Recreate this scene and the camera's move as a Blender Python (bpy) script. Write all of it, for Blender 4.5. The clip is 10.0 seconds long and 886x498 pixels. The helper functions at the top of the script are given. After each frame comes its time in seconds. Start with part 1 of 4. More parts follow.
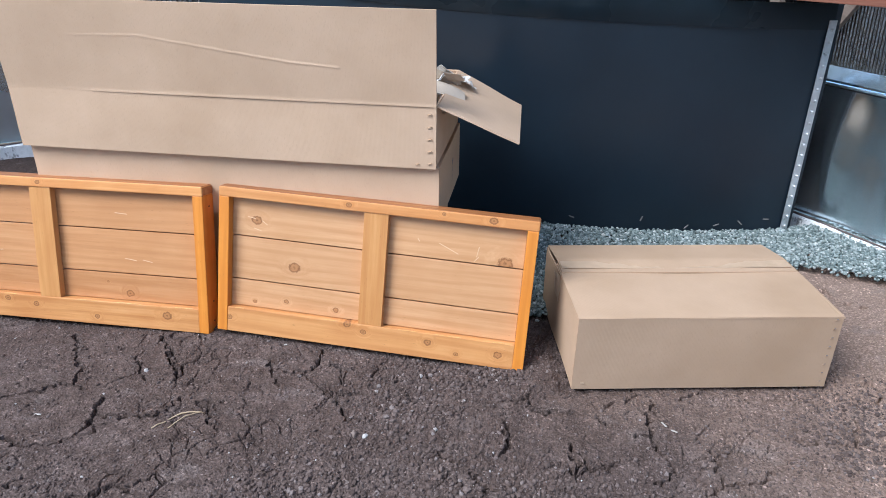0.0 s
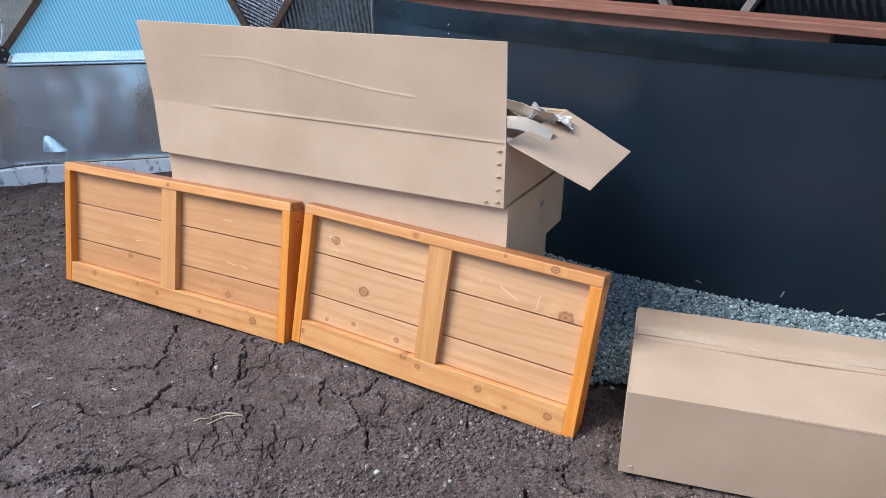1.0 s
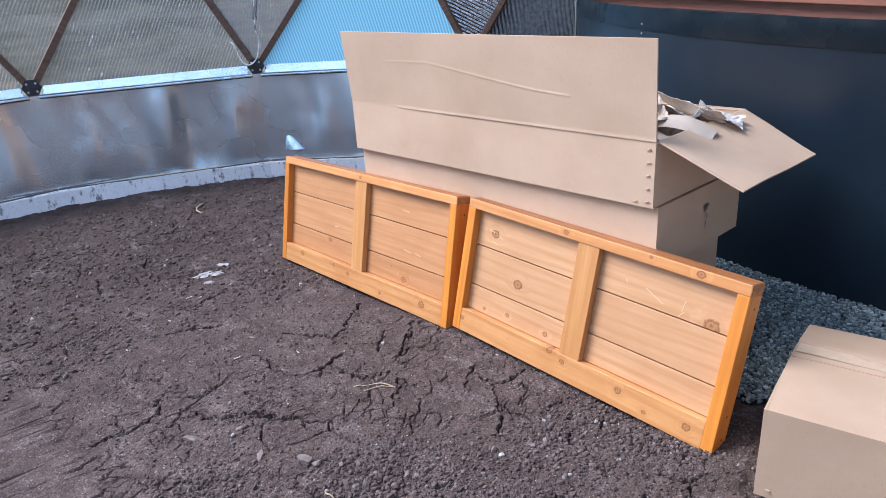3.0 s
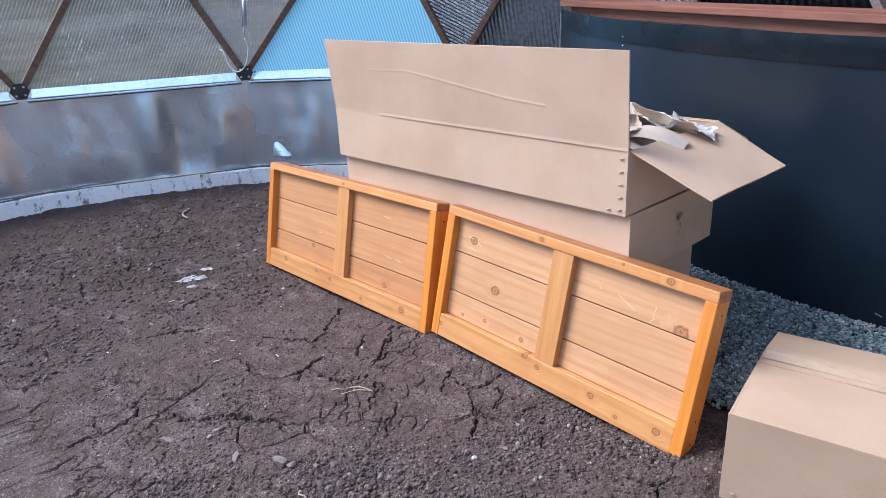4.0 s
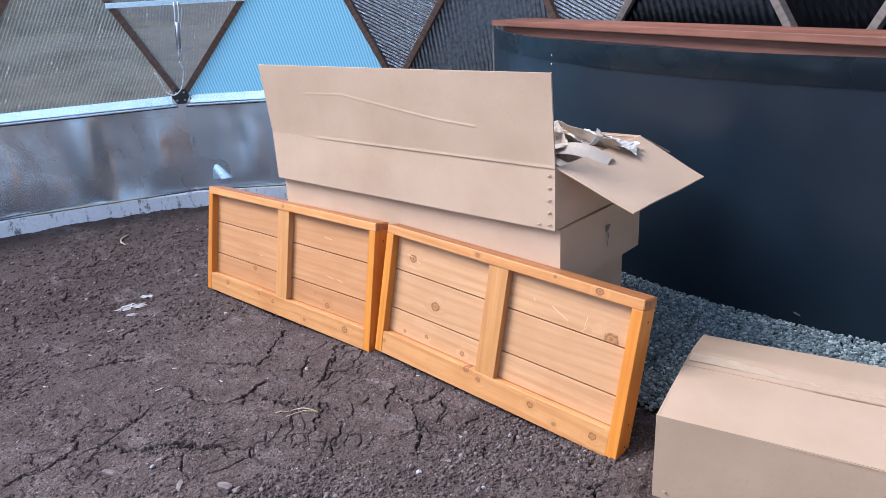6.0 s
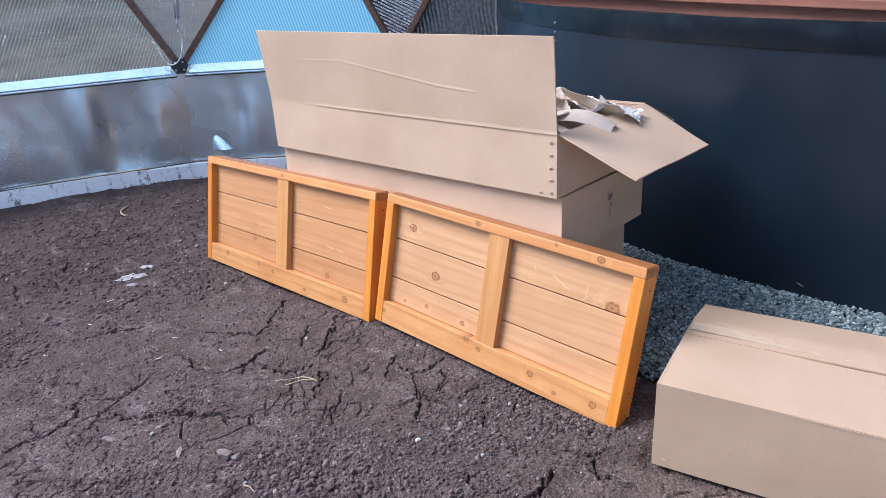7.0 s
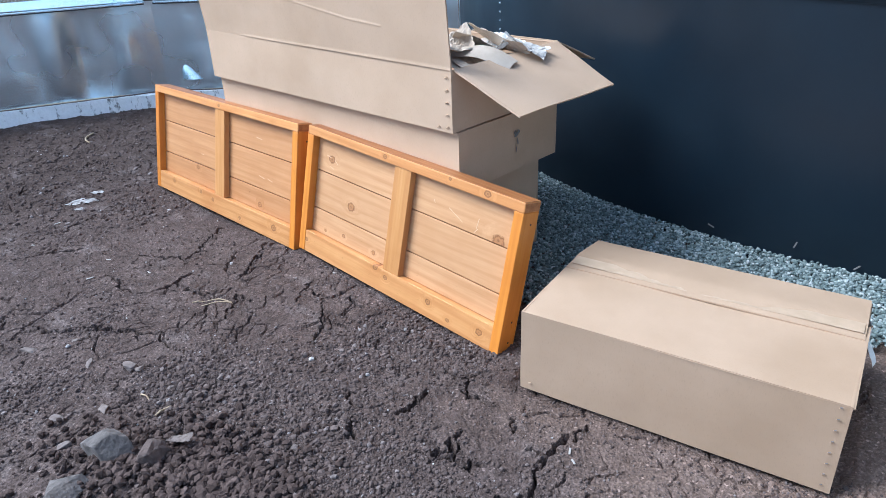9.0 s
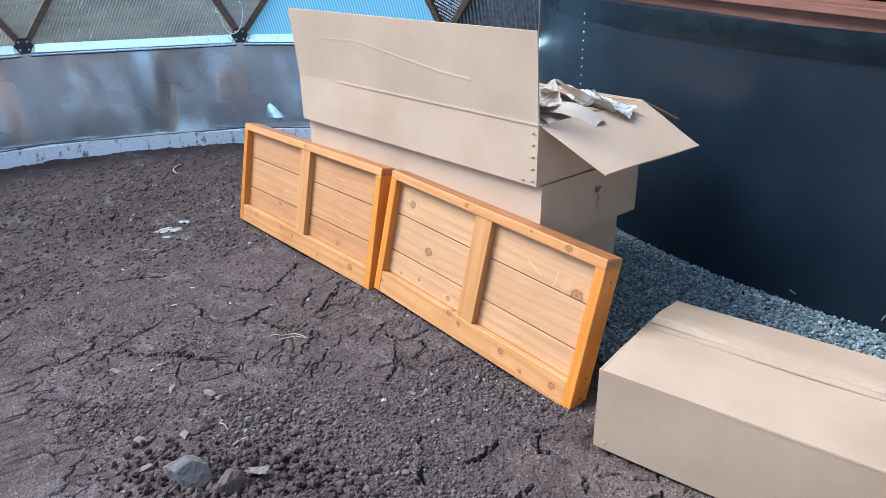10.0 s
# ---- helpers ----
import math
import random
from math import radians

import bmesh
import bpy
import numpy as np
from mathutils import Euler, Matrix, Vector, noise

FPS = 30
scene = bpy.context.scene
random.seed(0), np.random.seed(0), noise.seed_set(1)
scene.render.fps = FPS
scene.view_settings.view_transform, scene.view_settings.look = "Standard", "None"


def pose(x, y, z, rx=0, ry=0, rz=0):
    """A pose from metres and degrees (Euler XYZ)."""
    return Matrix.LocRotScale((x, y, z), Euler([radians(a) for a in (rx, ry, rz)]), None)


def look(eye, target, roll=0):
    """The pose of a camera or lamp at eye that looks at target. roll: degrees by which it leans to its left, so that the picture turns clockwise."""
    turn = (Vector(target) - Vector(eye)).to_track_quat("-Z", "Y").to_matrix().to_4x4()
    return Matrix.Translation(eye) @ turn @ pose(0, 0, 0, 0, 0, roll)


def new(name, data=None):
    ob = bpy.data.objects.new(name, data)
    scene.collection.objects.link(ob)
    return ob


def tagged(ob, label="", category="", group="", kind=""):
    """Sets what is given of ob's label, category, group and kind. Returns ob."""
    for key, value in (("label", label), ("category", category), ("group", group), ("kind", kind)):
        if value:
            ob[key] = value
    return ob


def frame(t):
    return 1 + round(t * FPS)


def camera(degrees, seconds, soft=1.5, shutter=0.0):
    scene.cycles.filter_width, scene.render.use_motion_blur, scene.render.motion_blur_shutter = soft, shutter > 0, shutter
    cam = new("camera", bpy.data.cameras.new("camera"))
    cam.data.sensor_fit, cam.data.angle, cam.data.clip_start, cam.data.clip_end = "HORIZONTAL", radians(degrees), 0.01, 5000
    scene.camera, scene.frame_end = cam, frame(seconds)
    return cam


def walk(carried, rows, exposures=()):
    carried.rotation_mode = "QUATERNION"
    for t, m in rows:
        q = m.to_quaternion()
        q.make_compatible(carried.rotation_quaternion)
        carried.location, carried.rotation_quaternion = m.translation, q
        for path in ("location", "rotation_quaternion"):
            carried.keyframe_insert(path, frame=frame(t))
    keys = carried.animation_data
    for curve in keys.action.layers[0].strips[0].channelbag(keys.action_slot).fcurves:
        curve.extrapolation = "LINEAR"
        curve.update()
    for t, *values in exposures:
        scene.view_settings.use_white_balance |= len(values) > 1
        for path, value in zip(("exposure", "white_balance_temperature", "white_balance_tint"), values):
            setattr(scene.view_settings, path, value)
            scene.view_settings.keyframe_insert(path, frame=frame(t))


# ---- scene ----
cam = camera(64.4, 10.0, 0.42)
PATH = [
    (0, (1.268, -2.136, 1.498), (0.962, -0.362, 0.628), 0.8),
    (0.2, (1.385, -2.076, 1.453), (1.058, -0.279, 0.637), 1.2),
    (0.5, (1.53, -1.936, 1.438), (1.087, -0.174, 0.602), 1.6),
    (0.7, (1.598, -1.892, 1.43), (1.029, -0.186, 0.555), -0.4),
    (1, (1.748, -1.867, 1.443), (0.85, -0.251, 0.68), 0.4),
    (1.2, (1.84, -1.871, 1.413), (0.913, -0.285, 0.622), 0.7),
    (1.5, (1.915, -1.811, 1.379), (0.925, -0.257, 0.603), -1.4),
    (1.7, (1.901, -1.75, 1.417), (0.88, -0.242, 0.589), -1.1),
    (2, (1.935, -1.742, 1.411), (0.793, -0.325, 0.584), -3.7),
    (2.2, (1.976, -1.738, 1.413), (0.753, -0.353, 0.646), -3.3),
    (2.5, (2.019, -1.749, 1.423), (0.762, -0.384, 0.676), -2.2),
    (2.7, (2.033, -1.744, 1.437), (0.713, -0.44, 0.691), -3.1),
    (3, (2.041, -1.765, 1.431), (0.629, -0.552, 0.7), -3.6),
    (3.2, (2.05, -1.768, 1.427), (0.637, -0.548, 0.709), -2.8),
    (4.3, (2.129, -1.748, 1.435), (0.737, -0.492, 0.737), -2.9),
    (4.5, (2.145, -1.751, 1.442), (0.803, -0.437, 0.752), -2.7),
    (4.8, (2.182, -1.757, 1.418), (0.9, -0.366, 0.768), -2.5),
    (5, (2.198, -1.729, 1.442), (0.957, -0.309, 0.777), -3.9),
    (5.2, (2.203, -1.731, 1.443), (0.98, -0.291, 0.787), -3.8),
    (5.5, (2.197, -1.73, 1.445), (0.931, -0.328, 0.789), -3.5),
    (5.7, (2.182, -1.756, 1.466), (0.88, -0.387, 0.809), -3.7),
    (7, (2.171, -1.739, 1.431), (0.868, -0.416, 0.688), -3.4),
    (7.2, (2.188, -1.722, 1.418), (0.898, -0.394, 0.663), -3.9),
    (7.5, (2.21, -1.659, 1.402), (0.983, -0.288, 0.617), -5.2),
    (7.7, (2.213, -1.624, 1.388), (1.13, -0.131, 0.616), -2.8),
    (8, (2.231, -1.553, 1.382), (1.238, -0.06, 0.497), -3.6),
    (8.2, (2.265, -1.509, 1.398), (1.153, -0.102, 0.514), -5.0),
    (8.5, (2.38, -1.562, 1.413), (1.159, -0.27, 0.497), -1.9),
    (8.7, (2.456, -1.543, 1.403), (1.215, -0.297, 0.45), -0.8),
    (9, (2.537, -1.525, 1.428), (1.252, -0.285, 0.528), -2.4),
    (9.2, (2.562, -1.534, 1.425), (1.284, -0.275, 0.542), -1.5),
    (9.5, (2.572, -1.533, 1.434), (1.277, -0.269, 0.583), -1.8),
    (9.7, (2.559, -1.543, 1.464), (1.224, -0.307, 0.635), -2.1),
    (10, (2.496, -1.6, 1.469), (1.071, -0.441, 0.68), -1.0),
]
walk(cam, [(t, look(eye, target, roll)) for t, eye, target, roll in PATH], [(0, 1.20, 5600, 8), (2.2, 1.34, 5350, 6), (2.9, 1.36, 5480, 14), (7.1, 1.36, 5480, 14), (7.7, 1.36, 5380, 6), (10, 1.46, 5200, 5)])

# ---- world, sun ----
SUN_EL = radians(48)
world = bpy.data.worlds.new("sky")
scene.world = world
world.use_nodes = True
wn = world.node_tree.nodes
sky = wn.new("ShaderNodeTexSky")
sky.sky_type, sky.sun_disc, sky.sun_elevation, sky.sun_rotation = "NISHITA", False, SUN_EL, radians(229)
world.node_tree.links.new(sky.outputs[0], wn["Background"].inputs[0])
wn["Background"].inputs[1].default_value = 0.128
sun = new("sun", bpy.data.lights.new("sun", "SUN"))
sun.data.energy, sun.data.angle, sun.data.color = 2.6, radians(34), (1.0, 0.95, 0.89)
sun.matrix_world = look((-4.6, -4.0, 7.0), (0.0, 0, 0))


# ---- materials ----
class Mat:
    """A small builder of node materials."""

    def __init__(self, name, rough=0.7, metal=0.0, spec=0.5):
        self.m = bpy.data.materials.new(name)
        self.m.use_nodes = True
        self.t = self.m.node_tree
        self.b = self.t.nodes["Principled BSDF"]
        self.b.inputs["Roughness"].default_value = rough
        self.b.inputs["Metallic"].default_value = metal
        self.b.inputs["Specular IOR Level"].default_value = spec
        self.coord = self.node("ShaderNodeTexCoord").outputs["Object"]

    def node(self, kind, **sockets):
        n = self.t.nodes.new(kind)
        for k, v in sockets.items():
            self.set(n, k.replace("_", " "), v)
        return n

    def set(self, n, key, v):
        s = n.inputs[int(key[1:])] if key[0] == "i" and key[1:].isdigit() else n.inputs[key]
        if isinstance(v, bpy.types.NodeSocket):
            self.t.links.new(v, s)
        else:
            s.default_value = v

    def stretch(self, x, y, z, rot=(0, 0, 0), vary=False):
        n = self.node("ShaderNodeMapping", Vector=self.coord, Scale=(x, y, z), Rotation=rot)
        if vary:
            r = self.node("ShaderNodeObjectInfo").outputs["Random"]
            c = self.node("ShaderNodeVectorMath", i0=(17.3, 9.1, 23.7))
            c.operation = "SCALE"
            self.set(c, "Scale", r)
            self.set(n, "Location", c.outputs[0])
        return n.outputs[0]

    def noise(self, scale, vec=None, detail=4.0, rough=0.55):
        return self.node("ShaderNodeTexNoise", Vector=vec or self.coord, Scale=scale, Detail=detail, Roughness=rough).outputs["Fac"]

    def math(self, op, a, b=0.0, clamp=False):
        n = self.node("ShaderNodeMath", i0=a, i1=b)
        n.operation, n.use_clamp = op, clamp
        return n.outputs[0]

    def ramp(self, fac, *stops):
        n = self.node("ShaderNodeValToRGB", Fac=fac)
        e = n.color_ramp.elements
        while len(e) < len(stops):
            e.new(0.5)
        for k, (p, c) in enumerate(stops):
            e[k].position = p
            e[k].color = (*c, 1) if len(c) == 3 else c
        return n.outputs["Color"]

    def span(self, fac, a, b, lo=0.0, hi=1.0):
        return self.node("ShaderNodeMapRange", Value=fac, From_Min=a, From_Max=b, To_Min=lo, To_Max=hi).outputs[0]

    def mix(self, fac, a, b, blend="MIX"):
        n = self.t.nodes.new("ShaderNodeMix")
        n.data_type, n.blend_type = "RGBA", blend
        for k, v in ((0, fac), (6, a), (7, b)):
            if isinstance(v, bpy.types.NodeSocket):
                self.t.links.new(v, n.inputs[k])
            else:
                n.inputs[k].default_value = v if k == 0 else (*v, 1)
        return n.outputs[2]

    def color(self, c):
        self.set(self.b, "Base Color", c if isinstance(c, bpy.types.NodeSocket) else (*c, 1))
        return self

    def rough(self, r):
        self.set(self.b, "Roughness", r)
        return self

    def bump(self, height, dist, strength=1.0):
        n = self.node("ShaderNodeBump", Height=height, Distance=dist, Strength=strength)
        old = self.b.inputs["Normal"].links
        if old:
            self.t.links.new(old[0].from_socket, n.inputs["Normal"])
        self.t.links.new(n.outputs[0], self.b.inputs["Normal"])
        return self


def wood(name, light, mid, dark, knots=(), gloss=0.4, axis="x"):
    """Stained cedar: grain along the object's x (or z), with round knots at (x, z, radius)."""
    m = Mat(name, gloss, 0, 0.4)
    st = (1.6, 30, 30) if axis == "x" else (30, 30, 1.6)
    vec = m.stretch(*st, vary=True)
    xyz = m.node("ShaderNodeSeparateXYZ", Vector=m.coord)
    bend, least = 0.0, None
    wob = m.math("MULTIPLY", m.math("SUBTRACT", m.noise(90.0, None, 3), 0.5), 1.0)
    for kx, kz, kr in knots:
        dx = m.math("MULTIPLY", m.math("SUBTRACT", xyz.outputs[0], kx), 0.8 / kr)
        dz = m.math("MULTIPLY", m.math("SUBTRACT", xyz.outputs[2], kz), 1.0 / kr)
        d = m.math("SQRT", m.math("ADD", m.math("MULTIPLY", dx, dx), m.math("MULTIPLY", dz, dz)))
        least = d if least is None else m.math("MINIMUM", least, d)
        halo = m.math("MULTIPLY", m.span(d, 0.9, 3.2, 1.0, 0.0), 0.9)
        bend = halo if bend == 0.0 else m.math("ADD", bend, halo)
    if least is not None:
        add = m.node("ShaderNodeVectorMath", i0=vec)
        m.set(add, "i1", m.node("ShaderNodeCombineXYZ", X=bend, Y=bend, Z=bend).outputs[0])
        vec = add.outputs[0]
    fine = m.noise(1.6, vec, 8, 0.65)
    broad = m.noise(0.35, vec, 3)
    stain = m.noise(5.0, m.stretch(1, 1, 1, vary=True), 3)
    c = m.ramp(fine, (0.22, dark), (0.5, mid), (0.74, light))
    c = m.mix(m.span(broad, 0.4, 0.62, 0.0, 0.55), c, mid)
    c = m.mix(m.span(stain, 0.45, 0.7, 0.0, 0.35), c, dark)
    wv = m.stretch(*((1.1, 9, 9) if axis == "x" else (9, 9, 1.1)), vary=True)
    figure = m.node("ShaderNodeTexWave", Vector=wv, Scale=0.7, Distortion=11.0, Detail=2.0)
    figure.bands_direction = "Z" if axis == "x" else "X"
    figure.inputs["Detail Scale"].default_value = 0.6
    c = m.mix(m.math("MULTIPLY", m.span(figure.outputs["Fac"], 0.66, 0.98), 0.36), c, dark)
    fleck = m.noise(9.0, m.stretch(*((5, 40, 40) if axis == "x" else (40, 40, 5)), vary=True), 2)
    c = m.mix(m.span(fleck, 0.68, 0.78, 0.0, 0.5), c, tuple(v * 0.55 for v in dark))
    own = m.node("ShaderNodeObjectInfo").outputs["Random"]
    c = m.mix(1.0, c, m.ramp(own, (0.0, (0.94, 0.91, 0.87)), (1.0, (1.08, 1.09, 1.08))), "MULTIPLY")
    if least is not None:
        r = m.math("ADD", least, wob)
        whorl = m.math("SINE", m.math("MULTIPLY", m.math("ADD", r, m.math("MULTIPLY", fine, 0.8)), 7.0))
        c = m.mix(m.math("MULTIPLY", m.span(least, 1.0, 2.4, 0.3, 0.0), m.span(whorl, -0.6, 0.9)), c, dark)
        c = m.mix(m.span(r, 0.9, 1.0, 0.75, 0.0), c, (0.37, 0.165, 0.06))
        c = m.mix(m.span(m.math("ABSOLUTE", m.math("SUBTRACT", r, 0.88)), 0.03, 0.30, 0.65, 0.0), c, (0.15, 0.055, 0.02))
        c = m.mix(m.span(r, 0.1, 0.34, 0.6, 0.0), c, (0.10, 0.036, 0.013))
    m.color(c).rough(m.span(fine, 0.3, 0.7, gloss + 0.15, gloss - 0.05)).bump(fine, 0.0006, 0.5)
    return m.m


def cardboard(name, tone=1.0):
    m = Mat(name, 0.75, 0, 0.25)
    a, b = (0.49 * tone, 0.335 * tone, 0.215 * tone), (0.585 * tone, 0.41 * tone, 0.275 * tone)
    fibre = m.noise(260, m.stretch(1, 1, 0.3), 4, 0.7)
    soil = m.noise(2.3, None, 5)
    flute = m.node("ShaderNodeTexWave", Vector=m.coord, Scale=70.0, Distortion=0.4, Detail=1.0)
    flute.bands_direction = "X"
    c = m.mix(m.span(soil, 0.35, 0.7), b, a)
    c = m.mix(m.span(fibre, 0.55, 0.75, 0.0, 0.35), c, (0.36 * tone, 0.25 * tone, 0.16 * tone))
    c = m.mix(m.span(m.noise(0.9, None, 2), 0.5, 0.75, 0.0, 0.25), c, (0.61 * tone, 0.45 * tone, 0.33 * tone))
    m.color(c).bump(flute.outputs["Fac"], 0.0003, 0.2).bump(m.noise(7, None, 3), 0.004, 0.5)
    return m.m


def make_soil(name):
    m = Mat(name, 0.95, 0, 0.2)
    big, mid, fine = m.noise(1.1, None, 4), m.noise(11, None, 6, 0.65), m.noise(120, None, 6, 0.8)
    c = m.ramp(mid, (0.3, (0.080, 0.058, 0.051)), (0.5, (0.123, 0.091, 0.081)), (0.72, (0.186, 0.143, 0.129)))
    c = m.mix(m.span(big, 0.42, 0.62), c, m.ramp(mid, (0.3, (0.070, 0.049, 0.042)), (0.7, (0.145, 0.106, 0.092))))
    xx = m.node("ShaderNodeSeparateXYZ", Vector=m.coord)
    # Darker brown towards the far wall, with a noisy border.
    far_dark = m.span(m.math("ADD", xx.outputs[0], m.math("MULTIPLY", big, 1.2)), 0.5, -1.2, 0.0, 0.7)
    c = m.mix(far_dark, c, (0.060, 0.042, 0.036))
    c = m.mix(m.span(m.math("ADD", xx.outputs[0], m.math("MULTIPLY", big, 1.5)), 2.3, 3.1, 0.0, 0.75), c, (0.40, 0.285, 0.225))
    dust = m.noise(4.5, m.stretch(1, 1.6, 1, (0, 0, 0.6)), 6, 0.7)
    c = m.mix(m.span(dust, 0.55, 0.72, 0.0, 0.5), c, (0.27, 0.225, 0.21))
    c = m.mix(m.span(fine, 0.57, 0.74, 0.0, 0.6), c, (0.26, 0.215, 0.197))
    c = m.mix(m.span(fine, 0.45, 0.30, 0.0, 0.6), c, (0.034, 0.025, 0.022))
    v = m.node("ShaderNodeTexVoronoi", Vector=m.coord, Scale=130.0).outputs["Distance"]
    grain = m.node("ShaderNodeTexVoronoi", Vector=m.coord, Scale=170.0)
    tone = m.node("ShaderNodeSeparateColor", Color=grain.outputs["Color"]).outputs[0]
    c = m.mix(1.0, c, m.ramp(tone, (0.0, (0.72, 0.70, 0.68)), (0.7, (1.0, 0.98, 0.97)), (0.97, (1.35, 1.33, 1.32)), (1.0, (2.2, 2.2, 2.2))), "MULTIPLY")
    m.color(c).bump(v, 0.005, 0.9).bump(fine, 0.007, 0.9).bump(mid, 0.014, 0.6)
    return m.m


SOIL = make_soil("dry_brown_soil")
TOP_RAIL = ((0.68, 0.35, 0.14), (0.60, 0.275, 0.092), (0.46, 0.175, 0.05))
BOTTOM_RAIL = ((0.68, 0.37, 0.16), (0.59, 0.29, 0.105), (0.43, 0.17, 0.05))
RAIL = wood("orange_cedar_rail", *TOP_RAIL, gloss=0.34)
STILE = wood("orange_cedar_stile", (0.68, 0.29, 0.055), (0.60, 0.22, 0.032), (0.46, 0.145, 0.02), gloss=0.3, axis="z")
EDGE = wood("worn_brown_cedar_edge", (0.47, 0.22, 0.085), (0.38, 0.155, 0.052), (0.22, 0.08, 0.028), gloss=0.4)
POST = wood("tan_cedar_post", (0.63, 0.34, 0.135), (0.56, 0.275, 0.092), (0.45, 0.19, 0.055), gloss=0.42, axis="z")
BOARD = ((0.61, 0.365, 0.198), (0.545, 0.302, 0.147), (0.435, 0.213, 0.085))
WARM_BOARD = ((0.56, 0.302, 0.145), (0.50, 0.248, 0.105), (0.40, 0.178, 0.065))
CARD, CARD_IN, CARD_DARK = cardboard("kraft_cardboard"), cardboard("kraft_cardboard_inside", 0.85), cardboard("darker_kraft_cardboard", 0.84)


def make_plain(name, c1, c2, scale, rough, metal=0.0, bump=0.0, bscale=40.0, spec=0.5):
    m = Mat(name, rough, metal, spec)
    n = m.noise(scale, None, 5, 0.6)
    m.color(m.ramp(n, (0.3, c1), (0.7, c2)))
    m.rough(m.span(m.noise(scale * 0.7, None, 3), 0.3, 0.7, max(rough - 0.08, 0.02), rough + 0.1))
    if bump:
        m.bump(m.noise(bscale, None, 4), bump, 0.6)
    return m.m


LINER = make_plain("navy_black_pond_liner", (0.0055, 0.0115, 0.019), (0.0095, 0.0185, 0.029), 2.0, 0.38, 0, 0.003, 3.0, 0.45)
HEM = make_plain("navy_black_liner_hem", (0.004, 0.009, 0.013), (0.008, 0.014, 0.020), 3.0, 0.28, 0, 0.004, 5.0, 0.3)
REDWOOD = wood("red_cedar_cap", (0.34, 0.15, 0.095), (0.26, 0.105, 0.065), (0.15, 0.055, 0.035), gloss=0.5)
STRUT = wood("brown_strut", (0.21, 0.13, 0.09), (0.15, 0.09, 0.06), (0.08, 0.045, 0.03), gloss=0.6)
GREY_STRUT = wood("grey_strut", (0.30, 0.25, 0.21), (0.24, 0.19, 0.16), (0.14, 0.11, 0.09), gloss=0.6)
FOIL = make_plain("galvanised_foil", (0.60, 0.70, 0.75), (0.74, 0.83, 0.88), 1.5, 0.24, 0.95, 0.0004, 6.0)
FLASH = make_plain("bright_aluminium_flashing", (0.58, 0.76, 0.84), (0.74, 0.87, 0.92), 6.0, 0.2, 0.85, 0.004, 9.0)
STEEL = make_plain("zinc_steel", (0.55, 0.56, 0.57), (0.7, 0.71, 0.72), 30.0, 0.35, 0.8)
BLACK = make_plain("black_hub_steel", (0.02, 0.02, 0.022), (0.05, 0.05, 0.052), 40.0, 0.5, 0.3)
m = Mat("whitewashed_concrete", 0.85, 0, 0.3)
chip = m.noise(14, m.stretch(1, 1, 0.5), 6, 0.7)
m.color(m.mix(m.span(m.noise(45, None, 4), 0.4, 0.7, 0.0, 0.5), m.ramp(chip, (0.38, (0.18, 0.17, 0.16)), (0.45, (0.90, 0.90, 0.89)), (1.0, (0.95, 0.95, 0.95))), (0.74, 0.74, 0.73)))
CONCRETE = m.bump(chip, 0.012, 0.7).m
STONE = make_plain("grey_dusty_rock", (0.062, 0.052, 0.047), (0.20, 0.172, 0.156), 16.0, 0.9, 0, 0.012, 60.0)
PALE_STONE = make_plain("pale_dusty_stone", (0.125, 0.096, 0.084), (0.235, 0.19, 0.168), 40.0, 0.9, 0, 0.01, 90.0)
CLOD = make_plain("brown_earth_clod", (0.085, 0.060, 0.050), (0.17, 0.125, 0.108), 30.0, 0.95, 0, 0.01, 90.0)
PAPER = make_plain("brown_packing_paper", (0.46, 0.37, 0.28), (0.58, 0.48, 0.38), 12.0, 0.7, 0, 0.003, 50.0)
PLASTIC = make_plain("white_crinkled_film", (0.72, 0.70, 0.67), (0.85, 0.84, 0.82), 14.0, 0.28, 0, 0.004, 40.0)
FILM = make_plain("pale_crinkled_film", (0.50, 0.46, 0.41), (0.66, 0.62, 0.57), 14.0, 0.25, 0, 0.004, 40.0)
LIME = make_plain("dusty_plaster", (0.14, 0.12, 0.11), (0.48, 0.465, 0.45), 45.0, 0.9)
WHITE = make_plain("white_chip", (0.32, 0.29, 0.26), (0.5, 0.47, 0.43), 60.0, 0.8)
STRAW = make_plain("dry_straw", (0.30, 0.22, 0.14), (0.45, 0.35, 0.23), 80.0, 0.8)
DRYGRASS = make_plain("dry_grass_land", (0.085, 0.078, 0.048), (0.20, 0.165, 0.10), 0.4, 0.95)
TAPE = make_plain("clear_tape", (0.47, 0.34, 0.225), (0.54, 0.395, 0.27), 30.0, 0.4)
MARK = make_plain("grey_scuff", (0.14, 0.13, 0.125), (0.24, 0.22, 0.21), 90.0, 0.8)
# Dark brown that paints the gap between metal lining and footing.
SEAM = make_plain("dark_gap_brown", (0.07, 0.05, 0.045), (0.16, 0.12, 0.11), 20.0, 0.7, 0.3)
# Bright orange for the highlight lines painted on the bottom rails.
BEAD_GLINT = make_plain("glossy_rail_highlight", (0.66, 0.33, 0.11), (0.78, 0.46, 0.2), 60.0, 0.12)
# Pale wood scratches, and the highlights painted on the open carton's staple dents.
SCRATCH_GLINT = make_plain("pale_scratch_and_glint", (0.62, 0.40, 0.23), (0.7, 0.48, 0.30), 90.0, 0.5)

